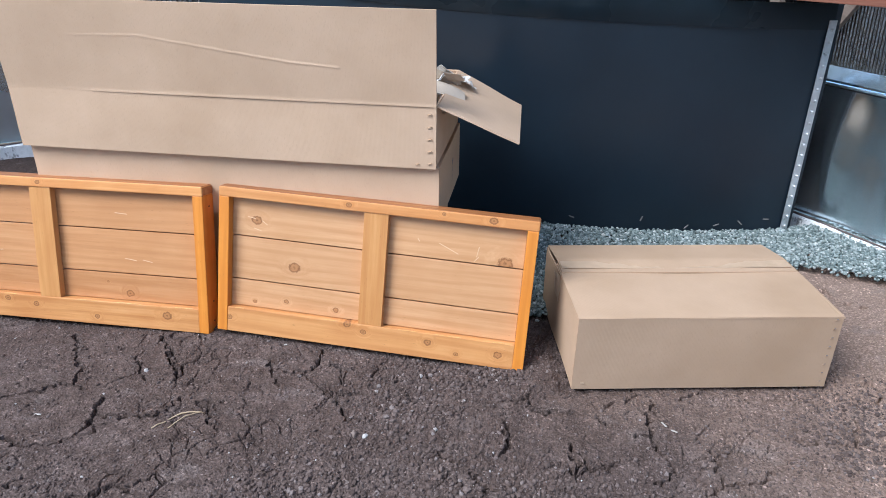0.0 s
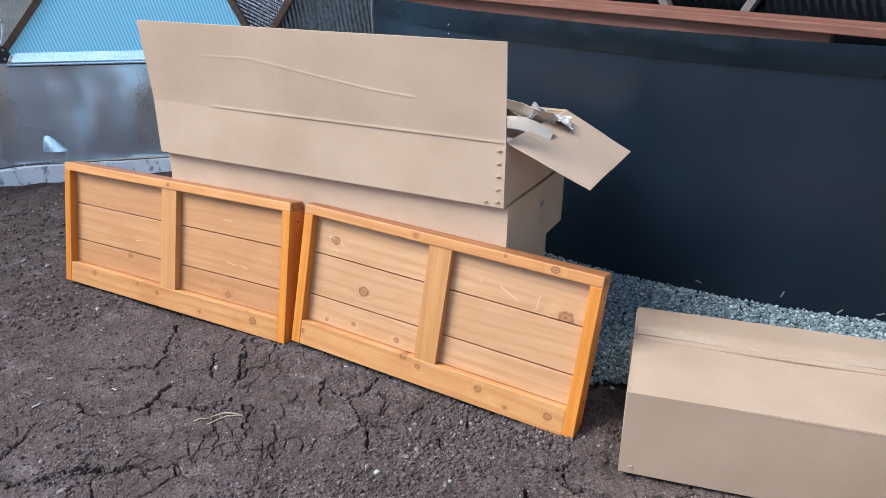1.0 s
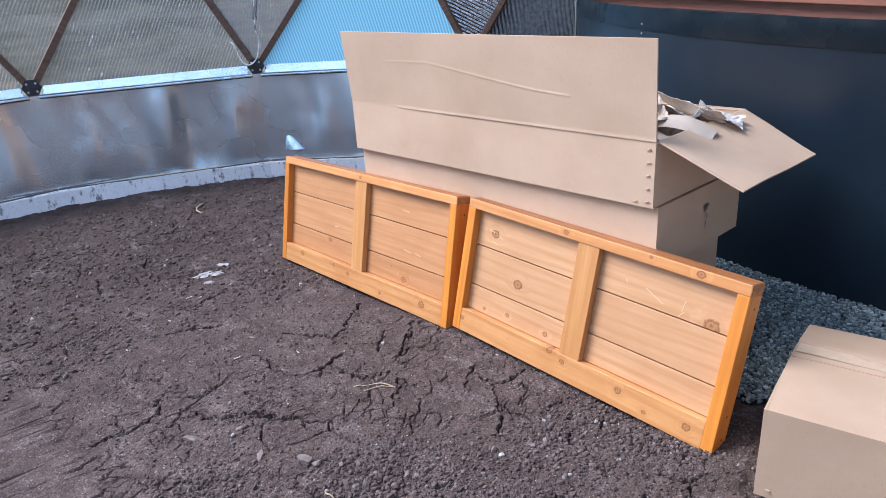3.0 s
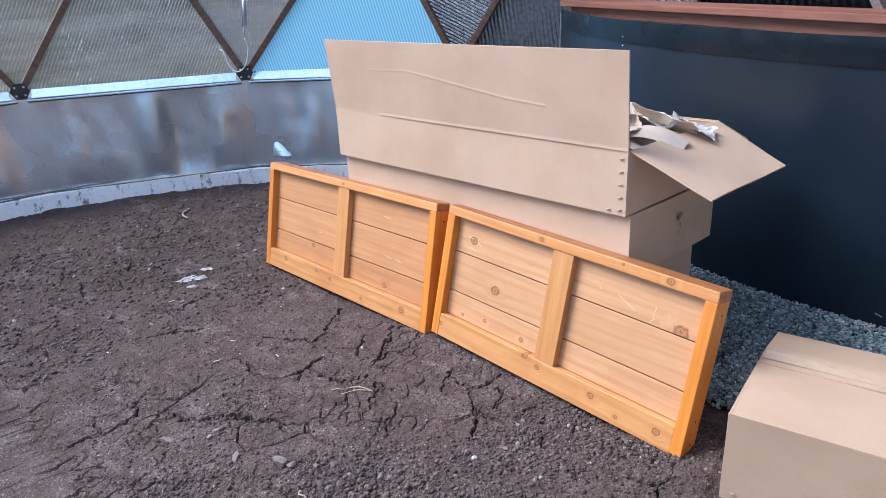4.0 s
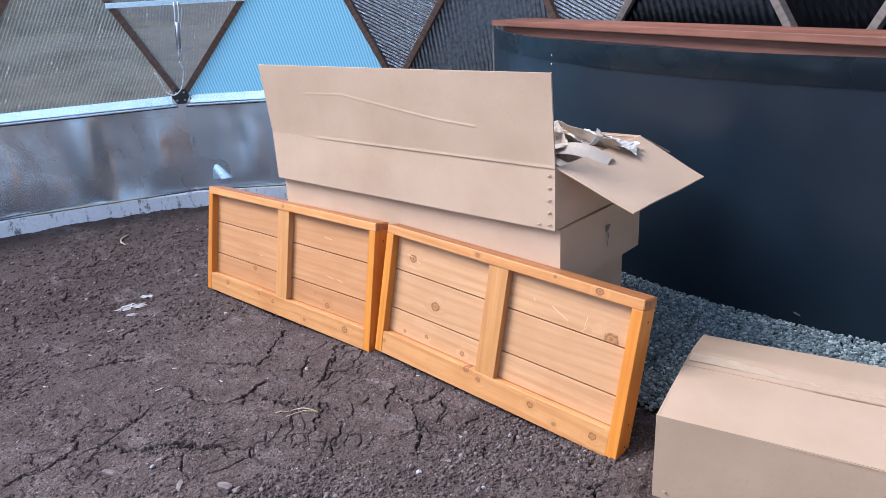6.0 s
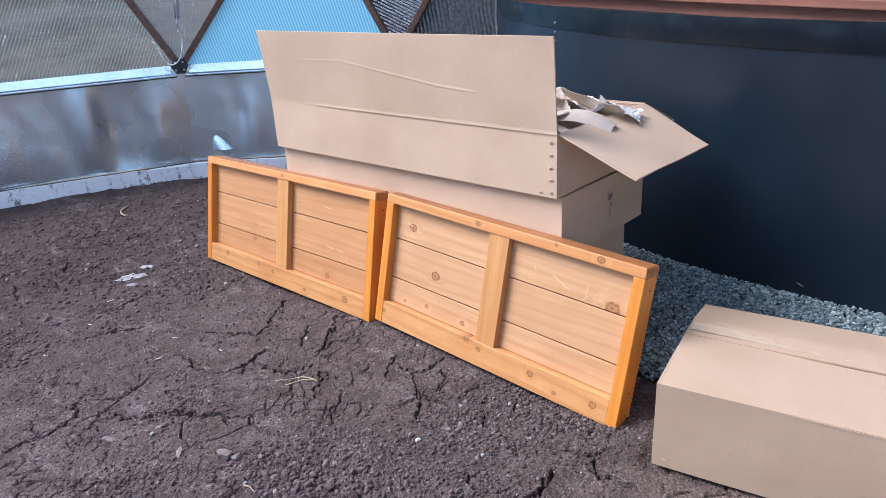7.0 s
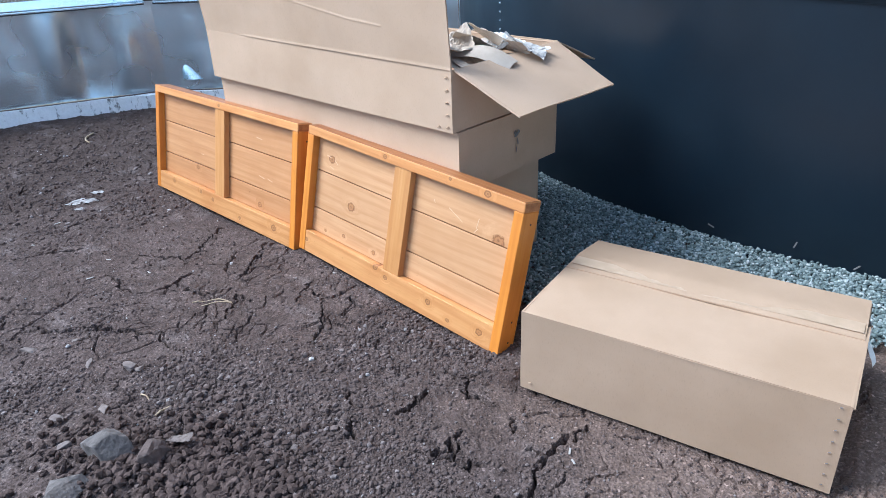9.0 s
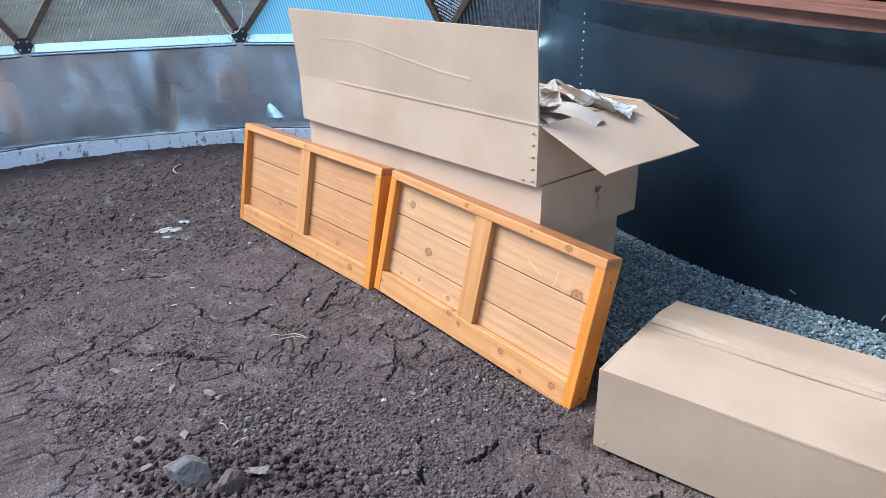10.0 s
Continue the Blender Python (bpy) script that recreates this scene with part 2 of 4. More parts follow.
m = Mat("blue_grey_gravel", 0.85, 0, 0.3)
isl = m.node("ShaderNodeNewGeometry").outputs["Random Per Island"]
m.color(m.mix(m.span(m.noise(90), 0.35, 0.7, 0.0, 0.4), m.ramp(isl, (0.0, (0.10, 0.132, 0.126)), (0.55, (0.225, 0.272, 0.26)), (0.93, (0.41, 0.455, 0.44)), (1.0, (0.62, 0.63, 0.61))), (0.11, 0.135, 0.14)))
GRAVEL = m.bump(m.noise(200), 0.002, 0.5).m
m = Mat("soil_crumbs", 0.95, 0, 0.2)
isl = m.node("ShaderNodeNewGeometry").outputs["Random Per Island"]
m.color(m.mix(m.span(m.noise(120), 0.35, 0.7, 0.0, 0.6), m.ramp(isl, (0.0, (0.060, 0.043, 0.037)), (0.6, (0.115, 0.085, 0.075)), (0.93, (0.175, 0.136, 0.123)), (0.99, (0.27, 0.23, 0.215)), (1.0, (0.55, 0.53, 0.51))), (0.10, 0.075, 0.067)))
CRUMB = m.bump(m.noise(220), 0.003, 0.6).m

m = Mat("dark_earth_clods", 0.95, 0, 0.2)
isl = m.node("ShaderNodeNewGeometry").outputs["Random Per Island"]
m.color(m.mix(m.span(m.noise(90), 0.3, 0.7), m.ramp(isl, (0.0, (0.050, 0.034, 0.029)), (1.0, (0.145, 0.104, 0.090))), (0.066, 0.045, 0.038)))
RUBBLE = m.bump(m.noise(220), 0.004, 0.8).m


def pane_material(name, tint, through_it, angle, sheen=0.25, lines=150.0, streak=0.0):
    """Twin-wall polycarbonate: fine flutes, part clear, part milky."""
    m = Mat(name, 0.25, 0, 0.5)
    vec = m.stretch(1, 1, 1, (0, 0, radians(angle)))
    w = m.node("ShaderNodeTexWave", Vector=vec, Scale=lines / 6.283 * 1.0, Distortion=0.6 if streak else 0.1, Detail=1.0)
    w.bands_direction = "X"
    line = m.span(w.outputs["Fac"], 0.35, 0.75)
    patch = m.span(m.noise(2.4, m.stretch(0.6, 2.2, 1, (0, 0, radians(20))), 5, 0.6), 0.4, 0.66)
    t = m.t
    clear = m.node("ShaderNodeBsdfTransparent", Color=(*[0.55 + 0.4 * v for v in tint], 1))
    shade = m.mix(patch, tint, tuple(v * k for v, k in zip(tint, (0.75, 0.62, 0.5)))) if streak > 0.4 else m.mix(0.0, tint, tint)
    milk = m.node("ShaderNodeBsdfTranslucent", Color=m.mix(1.0, shade, m.ramp(line, (0.0, (0.6, 0.6, 0.6)), (1.0, (1.0, 1.0, 1.0))), "MULTIPLY"))
    gl = m.node("ShaderNodeBsdfGlossy", Color=(0.8, 0.85, 0.9, 1), Roughness=0.22)
    s1 = m.node("ShaderNodeMixShader", i0=m.math("MULTIPLY", m.span(line, 0, 1, 1.0, 0.8), m.span(patch, 0, 1, through_it, through_it * (1 - streak)))
                , i1=milk.outputs[0], i2=clear.outputs[0])
    bmp = m.node("ShaderNodeBump", Height=line, Distance=0.003, Strength=0.7)
    m.set(gl, "Normal", bmp.outputs[0])
    if streak:
        # Short white dashes along the flutes paint glints into the pane colour.
        glint = m.noise(26.0, m.stretch(1.4, 0.5, 1, (0, 0, radians(angle))), 3, 0.6)
        area = m.span(m.noise(3.2, None, 4, 0.6), 0.46, 0.62)
        white = m.node("ShaderNodeBsdfTranslucent", Color=(0.85, 0.87, 0.84, 1))
        s1 = m.node("ShaderNodeMixShader", i0=m.math("MULTIPLY", m.math("MULTIPLY", m.span(glint, 0.56, 0.66, 0.0, 0.4), line), area), i1=s1.outputs[0], i2=white.outputs[0])
    s2 = m.node("ShaderNodeMixShader", i0=m.math("MULTIPLY", line, sheen), i1=s1.outputs[0], i2=gl.outputs[0])
    t.links.new(s2.outputs[0], t.nodes["Material Output"].inputs[0])
    return m.m


# The blue of the sky behind the clear pane is put into its tint.
PANE_BLUE = pane_material("sky_tinted_polycarbonate", (0.38, 0.78, 0.93), 0.08, 14, 0.12, 88.0)
PANE_CLEAR = pane_material("clear_twinwall_polycarbonate", (0.11, 0.13, 0.115), 0.72, -28, 0.36, 88.0, 0.6)
# Made paler than the clear panes to brighten reflections in metal and liner.
PANE_ROOF = pane_material("bright_roof_polycarbonate", (0.80, 0.84, 0.88), 0.35, 0, 0.1, 200.0)
PANE_VENT = pane_material("grey_twinwall_polycarbonate", (0.17, 0.19, 0.20), 0.72, -16, 0.36, 88.0, 0.4)


def foil_panel_material(name, base, lines, angle, rough, depth):
    m = Mat(name, rough, 0.9)
    vec = m.stretch(1, 1, 1, (0, 0, radians(angle)))
    w = m.node("ShaderNodeTexWave", Vector=vec, Scale=lines / 6.283, Distortion=1.6, Detail=3.0)
    w.bands_direction = "X"
    m.color(m.mix(m.span(m.noise(30), 0.4, 0.7), base, tuple(v * 0.55 for v in base)))
    m.bump(w.outputs["Fac"], depth, 0.9).bump(m.noise(22, None, 4), depth, 0.7)
    return m.m


FOIL_SILVER = foil_panel_material("silver_ribbed_insulation", (0.80, 0.81, 0.80), 80.0, 62, 0.26, 0.02)
FOIL_GREY = foil_panel_material("grey_insulation_film", (0.30, 0.31, 0.31), 60.0, 8, 0.28, 0.012)
FOIL_DARK = foil_panel_material("dark_streaked_insulation_film", (0.36, 0.365, 0.37), 120.0, 3, 0.22, 0.012)
FOIL_BLACK = foil_panel_material("black_shiny_insulation_film", (0.03, 0.032, 0.038), 45.0, 20, 0.2, 0.0015)


# ---- mesh helpers ----
def part(name, bm, material, parent=None, label="", at=None):
    me = bpy.data.meshes.new(name)
    bm.to_mesh(me)
    bm.free()
    me.materials.append(material)
    ob = new(name, me)
    if at is not None:
        ob.matrix_basis = at
    ob.parent = parent
    return tagged(ob, label) if label else ob


def block(size, centre=(0, 0, 0), bevel=0.0, cuts=0):
    """A box with softened edges."""
    bm = bmesh.new()
    bmesh.ops.create_cube(bm, size=1.0, matrix=Matrix.Translation(centre) @ Matrix.Diagonal((*size, 1)))
    if bevel:
        bmesh.ops.bevel(bm, geom=bm.edges[:], offset=bevel, segments=2, affect="EDGES", profile=0.6)
    return bm


def span_block(x0, x1, y0, y1, z0, z1, bevel=0.002):
    return block((x1 - x0, y1 - y0, z1 - z0), ((x0 + x1) / 2, (y0 + y1) / 2, (z0 + z1) / 2), bevel)


def tube(points, r, sides=8):
    """A round bar along a chain of points."""
    bm = bmesh.new()
    pts = [Vector(p) for p in points]
    rings = []
    for k, p in enumerate(pts):
        d = (pts[min(k + 1, len(pts) - 1)] - pts[max(k - 1, 0)]).normalized()
        q = d.to_track_quat("Z", "Y")
        rings.append([bm.verts.new(p + q @ Vector((r * math.cos(a), r * math.sin(a), 0))) for a in np.linspace(0, 2 * math.pi, sides, endpoint=False)])
    for a, b in zip(rings, rings[1:]):
        for k in range(sides):
            bm.faces.new((a[k], a[(k + 1) % sides], b[(k + 1) % sides], b[k]))
    bm.faces.new(rings[0][::-1]), bm.faces.new(rings[-1])
    for f in bm.faces:
        f.smooth = True
    return bm


def sheet(nx, ny, place, thick=0.0):
    """A sheet of nx by ny cells whose corner (u, v) in 0..1 lies at place(u, v); thick gives it a back."""
    bm = bmesh.new()
    us, vs = np.linspace(0, 1, nx + 1), np.linspace(0, 1, ny + 1)
    grid = [[bm.verts.new(place(u, v)) for v in vs] for u in us]
    for a in range(nx):
        for b in range(ny):
            bm.faces.new((grid[a][b], grid[a + 1][b], grid[a + 1][b + 1], grid[a][b + 1]))
    bm.normal_update()
    if thick:
        bmesh.ops.solidify(bm, geom=bm.faces[:], thickness=thick)
    for f in bm.faces:
        f.smooth = True
    for e in bm.edges:
        if len(e.link_faces) == 2 and e.calc_face_angle(0) > 0.7:
            e.smooth = False
    return bm


def from_arrays(name, verts, faces, material, smooth=True):
    me = bpy.data.meshes.new(name)
    me.from_pydata(verts, [], faces)
    me.polygons.foreach_set("use_smooth", [smooth] * len(me.polygons))
    me.materials.append(material)
    return new(name, me)


def thing(name, m, label, category, group="", kind=""):
    ob = new(name)
    ob.empty_display_size = 0.1
    ob.matrix_basis = m
    return tagged(ob, label, category, group, kind)


# ---- fields for the ground ----
rng = np.random.default_rng(7)
LAT = rng.random((256, 256))


def value_noise(x, y, scale):
    x, y = x * scale + 100.3, y * scale + 57.7
    ix, iy = np.floor(x).astype(int), np.floor(y).astype(int)
    fx, fy = x - ix, y - iy
    fx, fy = fx * fx * (3 - 2 * fx), fy * fy * (3 - 2 * fy)
    g = lambda a, b: LAT[a % 256, b % 256]
    return (g(ix, iy) * (1 - fx) + g(ix + 1, iy) * fx) * (1 - fy) + (g(ix, iy + 1) * (1 - fx) + g(ix + 1, iy + 1) * fx) * fy


def cell_gap(x, y, scale):
    """How far a place is from the border between the two nearest cells, in metres."""
    x, y = x * scale, y * scale
    ix, iy = np.floor(x).astype(int), np.floor(y).astype(int)
    best, second = np.full(x.shape, 9.0), np.full(x.shape, 9.0)
    for a in (-1, 0, 1):
        for b in (-1, 0, 1):
            px = ix + a + LAT[(ix + a) % 256, (iy + b) % 256]
            py = iy + b + LAT[(ix + a + 91) % 256, (iy + b + 37) % 256]
            d = np.hypot(px - x, py - y)
            second = np.where(d < best, best, np.minimum(second, d))
            best = np.minimum(best, d)
    return (second - best) / scale / 2


CRACKS_NEAR_PANELS = [
    [(-0.53, -0.09), (-0.46, -0.19), (-0.37, -0.3), (-0.33, -0.38)],
    [(-0.19, -0.42), (-0.17, -0.5), (-0.15, -0.56), (-0.19, -0.65), (-0.28, -0.7), (-0.37, -0.68), (-0.47, -0.69)],
    [(-0.16, -0.51), (-0.02, -0.51), (0.06, -0.46), (0.07, -0.38)],
    [(-0.19, -0.05), (-0.11, -0.13), (-0.06, -0.2), (-0.02, -0.27)],
    [(0.14, -0.41), (0.2, -0.43), (0.22, -0.48), (0.28, -0.52)],
    [(0.14, -0.4), (0.23, -0.37)],
    [(0.27, -0.12), (0.31, -0.17), (0.37, -0.27)],
    [(0.33, -0.17), (0.42, -0.18), (0.48, -0.22), (0.54, -0.28), (0.6, -0.29), (0.63, -0.35), (0.66, -0.4)],
    [(0.42, -0.18), (0.45, -0.13), (0.46, -0.06), (0.45, 0.01)],
    [(0.5, -0.1), (0.56, -0.11), (0.6, -0.13)],
    [(0.58, -0.25), (0.67, -0.23)],
]
CRACKS_BEFORE_PANELS = [
    [(0.98, -0.46), (0.99, -0.48), (1.05, -0.51)],
    [(1.09, -0.55), (1.1, -0.58), (1.13, -0.61)],
    [(1.14, -0.47), (1.19, -0.41), (1.17, -0.35), (1.16, -0.29)],
    [(1.26, -0.22), (1.3, -0.24), (1.34, -0.22), (1.39, -0.23)],
    [(1.14, -0.19), (1.22, -0.18), (1.24, -0.13)],
    [(1.22, -0.18), (1.26, -0.22)],
    [(1.38, -0.49), (1.4, -0.44), (1.38, -0.4), (1.41, -0.44)],
    [(1.48, -0.45), (1.51, -0.46)],
    [(1.47, -0.22), (1.5, -0.26)],
    [(0.82, -0.21), (0.88, -0.25)],
    [(0.87, -0.13), (0.87, -0.07)],
    [(-0.08, -0.92), (0.02, -0.85)],
]
CRACKS_IN_OPEN_SOIL = [
    [(-2.74, -0.13), (-2.47, -0.22)],
    [(-2.39, -0.49), (-2.22, -0.33), (-2.15, -0.21), (-2.2, -0.12), (-2.21, -0.03)],
    [(-1.74, -0.93), (-1.97, -0.86)],
    [(-2.09, -0.54), (-1.9, -0.61)],
    [(-1.2, -0.73), (-1.18, -0.63), (-1.2, -0.51)],
    [(-0.32, -1.39), (-0.32, -1.33), (-0.31, -1.28), (-0.32, -1.2), (-0.34, -1.15), (-0.43, -1.12)],
    [(-0.23, -1.05), (-0.17, -1.04), (-0.15, -1.01)],
    [(-0.13, -0.99), (-0.06, -0.89), (0.0, -0.88), (0.11, -0.8), (0.16, -0.83)],
    [(-0.95, -0.86), (-0.91, -0.77), (-0.85, -0.65)],
]
CRACKS_BY_SMALL_CARTON = [
    [(1.65, -0.09), (1.64, -0.18), (1.63, -0.25), (1.63, -0.3), (1.67, -0.39), (1.69, -0.43), (1.62, -0.5)],
    [(1.57, -0.29), (1.63, -0.29)],
    [(1.8, -0.31), (1.82, -0.38), (1.82, -0.43), (1.82, -0.47), (1.77, -0.51)],
    [(1.82, -0.47), (1.89, -0.45), (1.94, -0.44), (1.98, -0.39)],
    [(2.08, -0.21), (2.12, -0.24), (2.17, -0.21)],
    [(2.21, -0.2), (2.27, -0.21)],
    [(2.3, -0.08), (2.29, -0.13), (2.26, -0.18), (2.26, -0.22)],
    [(2.37, 0.16), (2.44, 0.16), (2.44, 0.11), (2.42, 0.05)],
    [(2.46, 0.88), (2.49, 0.83)],
    [(2.5, 0.78), (2.61, 0.73), (2.64, 0.75)],
    [(1.76, -0.07), (1.82, -0.0)],
    [(1.38, -0.36), (1.41, -0.41), (1.43, -0.46), (1.4, -0.49)],
    [(1.43, -0.46), (1.52, -0.42)],
    [(1.09, -0.55), (1.11, -0.58), (1.16, -0.6)],
    [(1.29, -0.23), (1.37, -0.21)],
]
CRACKS_IN_FRONT = [
    [(-0.54, -0.49), (-0.48, -0.46), (-0.36, -0.39), (-0.29, -0.39)],
    [(0.14, -0.8), (0.19, -0.75), (0.24, -0.77), (0.32, -0.76)],
    [(-0.08, -0.52), (0.04, -0.48)],
    [(-0.23, -0.86), (-0.19, -0.82)],
]


def crack_distance(x, y):
    d = np.full(x.shape, 9.0)
    wx = x + 0.022 * (value_noise(x, y, 16) - 0.5) + 0.026 * (value_noise(x, y, 60) - 0.5)
    wy = y + 0.022 * (value_noise(x + 7, y, 16) - 0.5) + 0.026 * (value_noise(x + 3, y, 60) - 0.5)
    for line in CRACKS_NEAR_PANELS + CRACKS_BEFORE_PANELS + CRACKS_IN_OPEN_SOIL + CRACKS_BY_SMALL_CARTON + CRACKS_IN_FRONT:
        for (ax, ay), (bx, by) in zip(line, line[1:]):
            l2 = (bx - ax) ** 2 + (by - ay) ** 2
            t = np.clip(((wx - ax) * (bx - ax) + (wy - ay) * (by - ay)) / l2, 0, 1)
            d = np.minimum(d, np.hypot(wx - ax - t * (bx - ax), wy - ay - t * (by - ay)))
    return d


def ground_level(x, y):
    """The smooth lie of the soil: it falls towards the far wall, with a low heap of rubble."""
    z = -0.012 - 0.020 * np.maximum(0, -0.2 - x)
    z = z + 0.045 * np.exp(-(((x - 0.85) / 0.32) ** 2 + ((y + 1.22) / 0.22) ** 2))
    return z


def gravel_border(x):
    return np.interp(x, [-3, 1.15, 1.3, 2.15, 2.42, 2.75, 3.5], [0.34, 0.34, 0.42, 0.88, 1.06, 0.97, 0.9])


def loose_soil(x, y):
    """Where the earth is crumbly (1) and where it is a smooth dried crust (0)."""
    heap = np.exp(-(((x - 0.75) / 0.5) ** 2 + ((y + 0.75) / 0.32) ** 2))
    strip = 0.3 * np.exp(-(((x - 0.95) / 0.45) ** 2 + ((y + 0.12) / 0.16) ** 2))
    return np.clip(heap + strip + 1.5 * (value_noise(x, y + 3, 3.4) - 0.55), 0, 1)


def soil_surface(x, y):
    z = ground_level(x, y)
    loose = loose_soil(x, y)
    z = z + 0.02 * np.clip((-1.0 - x) * 1.5, 0, 1) * (value_noise(x + 1, y, 9) - 0.5)
    z = z + 0.016 * (value_noise(x, y, 3) - 0.5) + 0.007 * (value_noise(x, y, 11) - 0.5) + 0.004 * (value_noise(x, y, 29) - 0.5)
    z = z + 0.006 * (value_noise(x + 2, y, 52) - 0.5) * np.clip(value_noise(x, y + 9, 6) * 1.6 - 0.3, 0.15, 1) + (0.0025 + 0.003 * loose) * (value_noise(x, y, 90) - 0.5) + (0.002 + 0.003 * loose) * (value_noise(x, y, 170) - 0.5)
    wx, wy = x + 0.10 * (value_noise(x, y, 6) - 0.5) + 0.03 * (value_noise(x, y, 30) - 0.5), y + 0.10 * (value_noise(x + 5, y, 6) - 0.5) + 0.03 * (value_noise(x + 9, y, 30) - 0.5)
    z = z + 0.03 * np.exp(-(((x - 0.12) / 0.32) ** 2 + ((y - 0.03) / 0.11) ** 2))
    along = np.clip(np.minimum(x + 1.5, 1.3 - x) * 8, 0, 1)
    z = z - 0.016 * along * np.exp(-(((y - 0.03) / 0.06) ** 2))
    fx, fy = (x - 1.376) * 0.978 + (y + 0.081) * 0.21, -(x - 1.376) * 0.21 + (y + 0.081) * 0.978
    z = z - 0.014 * np.clip(np.minimum(np.minimum(fx + 0.05, 0.95 - fx), np.minimum(fy + 0.035, 0.65 - fy)) * 30, 0, 1)
    some = np.clip((value_noise(x, y + 3, 2.6) - 0.52) * 5, 0, 1) * (1 - 0.8 * loose)
    gap = cell_gap(wx, wy, 5.5)
    z = z - 0.022 * some * np.clip(value_noise(x + 8, y, 7) * 2.4 - 0.7, 0, 1) * np.exp(-((gap / 0.0030) ** 2))
    gap = cell_gap(wx + 3, wy, 14.0)
    z = z - 0.011 * np.clip((value_noise(x + 4, y, 3) - 0.38) * 6, 0, 1) * np.clip(value_noise(x, y + 6, 10) * 2.4 - 0.9, 0, 1) * np.exp(-((gap / 0.0026) ** 2))
    d = crack_distance(x, y)
    z = z + 0.004 * np.exp(-((d / 0.025) ** 2)) - 0.045 * np.exp(-((d / (0.0022 + 0.0034 * value_noise(x, y, 9))) ** 2))
    z = np.where(y > gravel_border(x) + 0.05 * (value_noise(x, y, 9) - 0.5), np.minimum(z, -0.01) - 0.01, z)
    return z


# ---- the ground outside ----
DOME = Vector((-0.06, -1.2, 0))
RADIUS = 3.95
HUBS = [math.radians(146.2 + 24 * k) for k in range(15)]
HUBS[14] = math.radians(120.6)
APEX = [math.radians(a) for a in (156.5, 182, 206, 230, 254, 278, 302, 326, 350, 374, 398, 422, 446, 467, 490)]
# APEX[k] stands between HUBS[k] and HUBS[k + 1]; the last closes the ring


def on_ring(a, r, z):
    return Vector((DOME.x + r * math.cos(a), DOME.y + r * math.sin(a), z))


bm = bmesh.new()
rings = [[bm.verts.new(on_ring(a, r, -0.25)) for a in np.linspace(0, 2 * math.pi, 48, endpoint=False)] for r in (3.6, 9, 40, 400, 3000)]
for a, b in zip(rings, rings[1:]):
    for k in range(48):
        bm.faces.new((a[k], b[k], b[(k + 1) % 48], a[(k + 1) % 48]))
tagged(part("ground", bm, DRYGRASS), "dry tan grassland around the greenhouse", "ground", kind="structure")


def hill(u, v):
    a = 2 * math.pi * u
    h = 9 + 12 * noise.noise((3 * math.cos(a), 3 * math.sin(a), 0.3)) + 3 * noise.noise((11 * math.cos(a), 11 * math.sin(a), 2))
    return on_ring(a, 90 + 60 * v, -0.3 + max(3, h) * math.sin(v * math.pi / 2))


tagged(part("backdrop", sheet(120, 6, hill), DRYGRASS), "low brown dry hills in the distance", "hills", kind="structure")

# ---- soil floor ----
xs = np.concatenate([np.arange(-4.2, -2.9, 0.02), np.arange(-2.9, -0.7, 0.008), np.arange(-0.7, 2.5, 0.004), np.arange(2.5, 4.0, 0.02)])
ys = np.concatenate([np.arange(-5.2, -1.45, 0.08), np.arange(-1.45, -1.05, 0.006), np.arange(-1.05, 0.1, 0.004), np.arange(0.1, 1.4, 0.02), np.arange(1.4, 2.9, 0.06)])
gx, gy = np.meshgrid(xs, ys, indexing="ij")
gz = soil_surface(gx, gy)
n, k = gx.shape
idx = np.arange(n * k).reshape(n, k)
quads = np.stack([idx[:-1, :-1], idx[1:, :-1], idx[1:, 1:], idx[:-1, 1:]], -1).reshape(-1, 4)
mid = (gx[:-1, :-1] - DOME.x) ** 2 + (gy[:-1, :-1] - DOME.y) ** 2
quads = quads[mid.ravel() < 3.97**2]
floor = from_arrays("floor_soil", np.stack([gx, gy, gz], -1).reshape(-1, 3).tolist(), quads.tolist(), SOIL, False)
tagged(floor, "dry cracked brown earth floor with crumbs and clods", "soil", kind="structure")

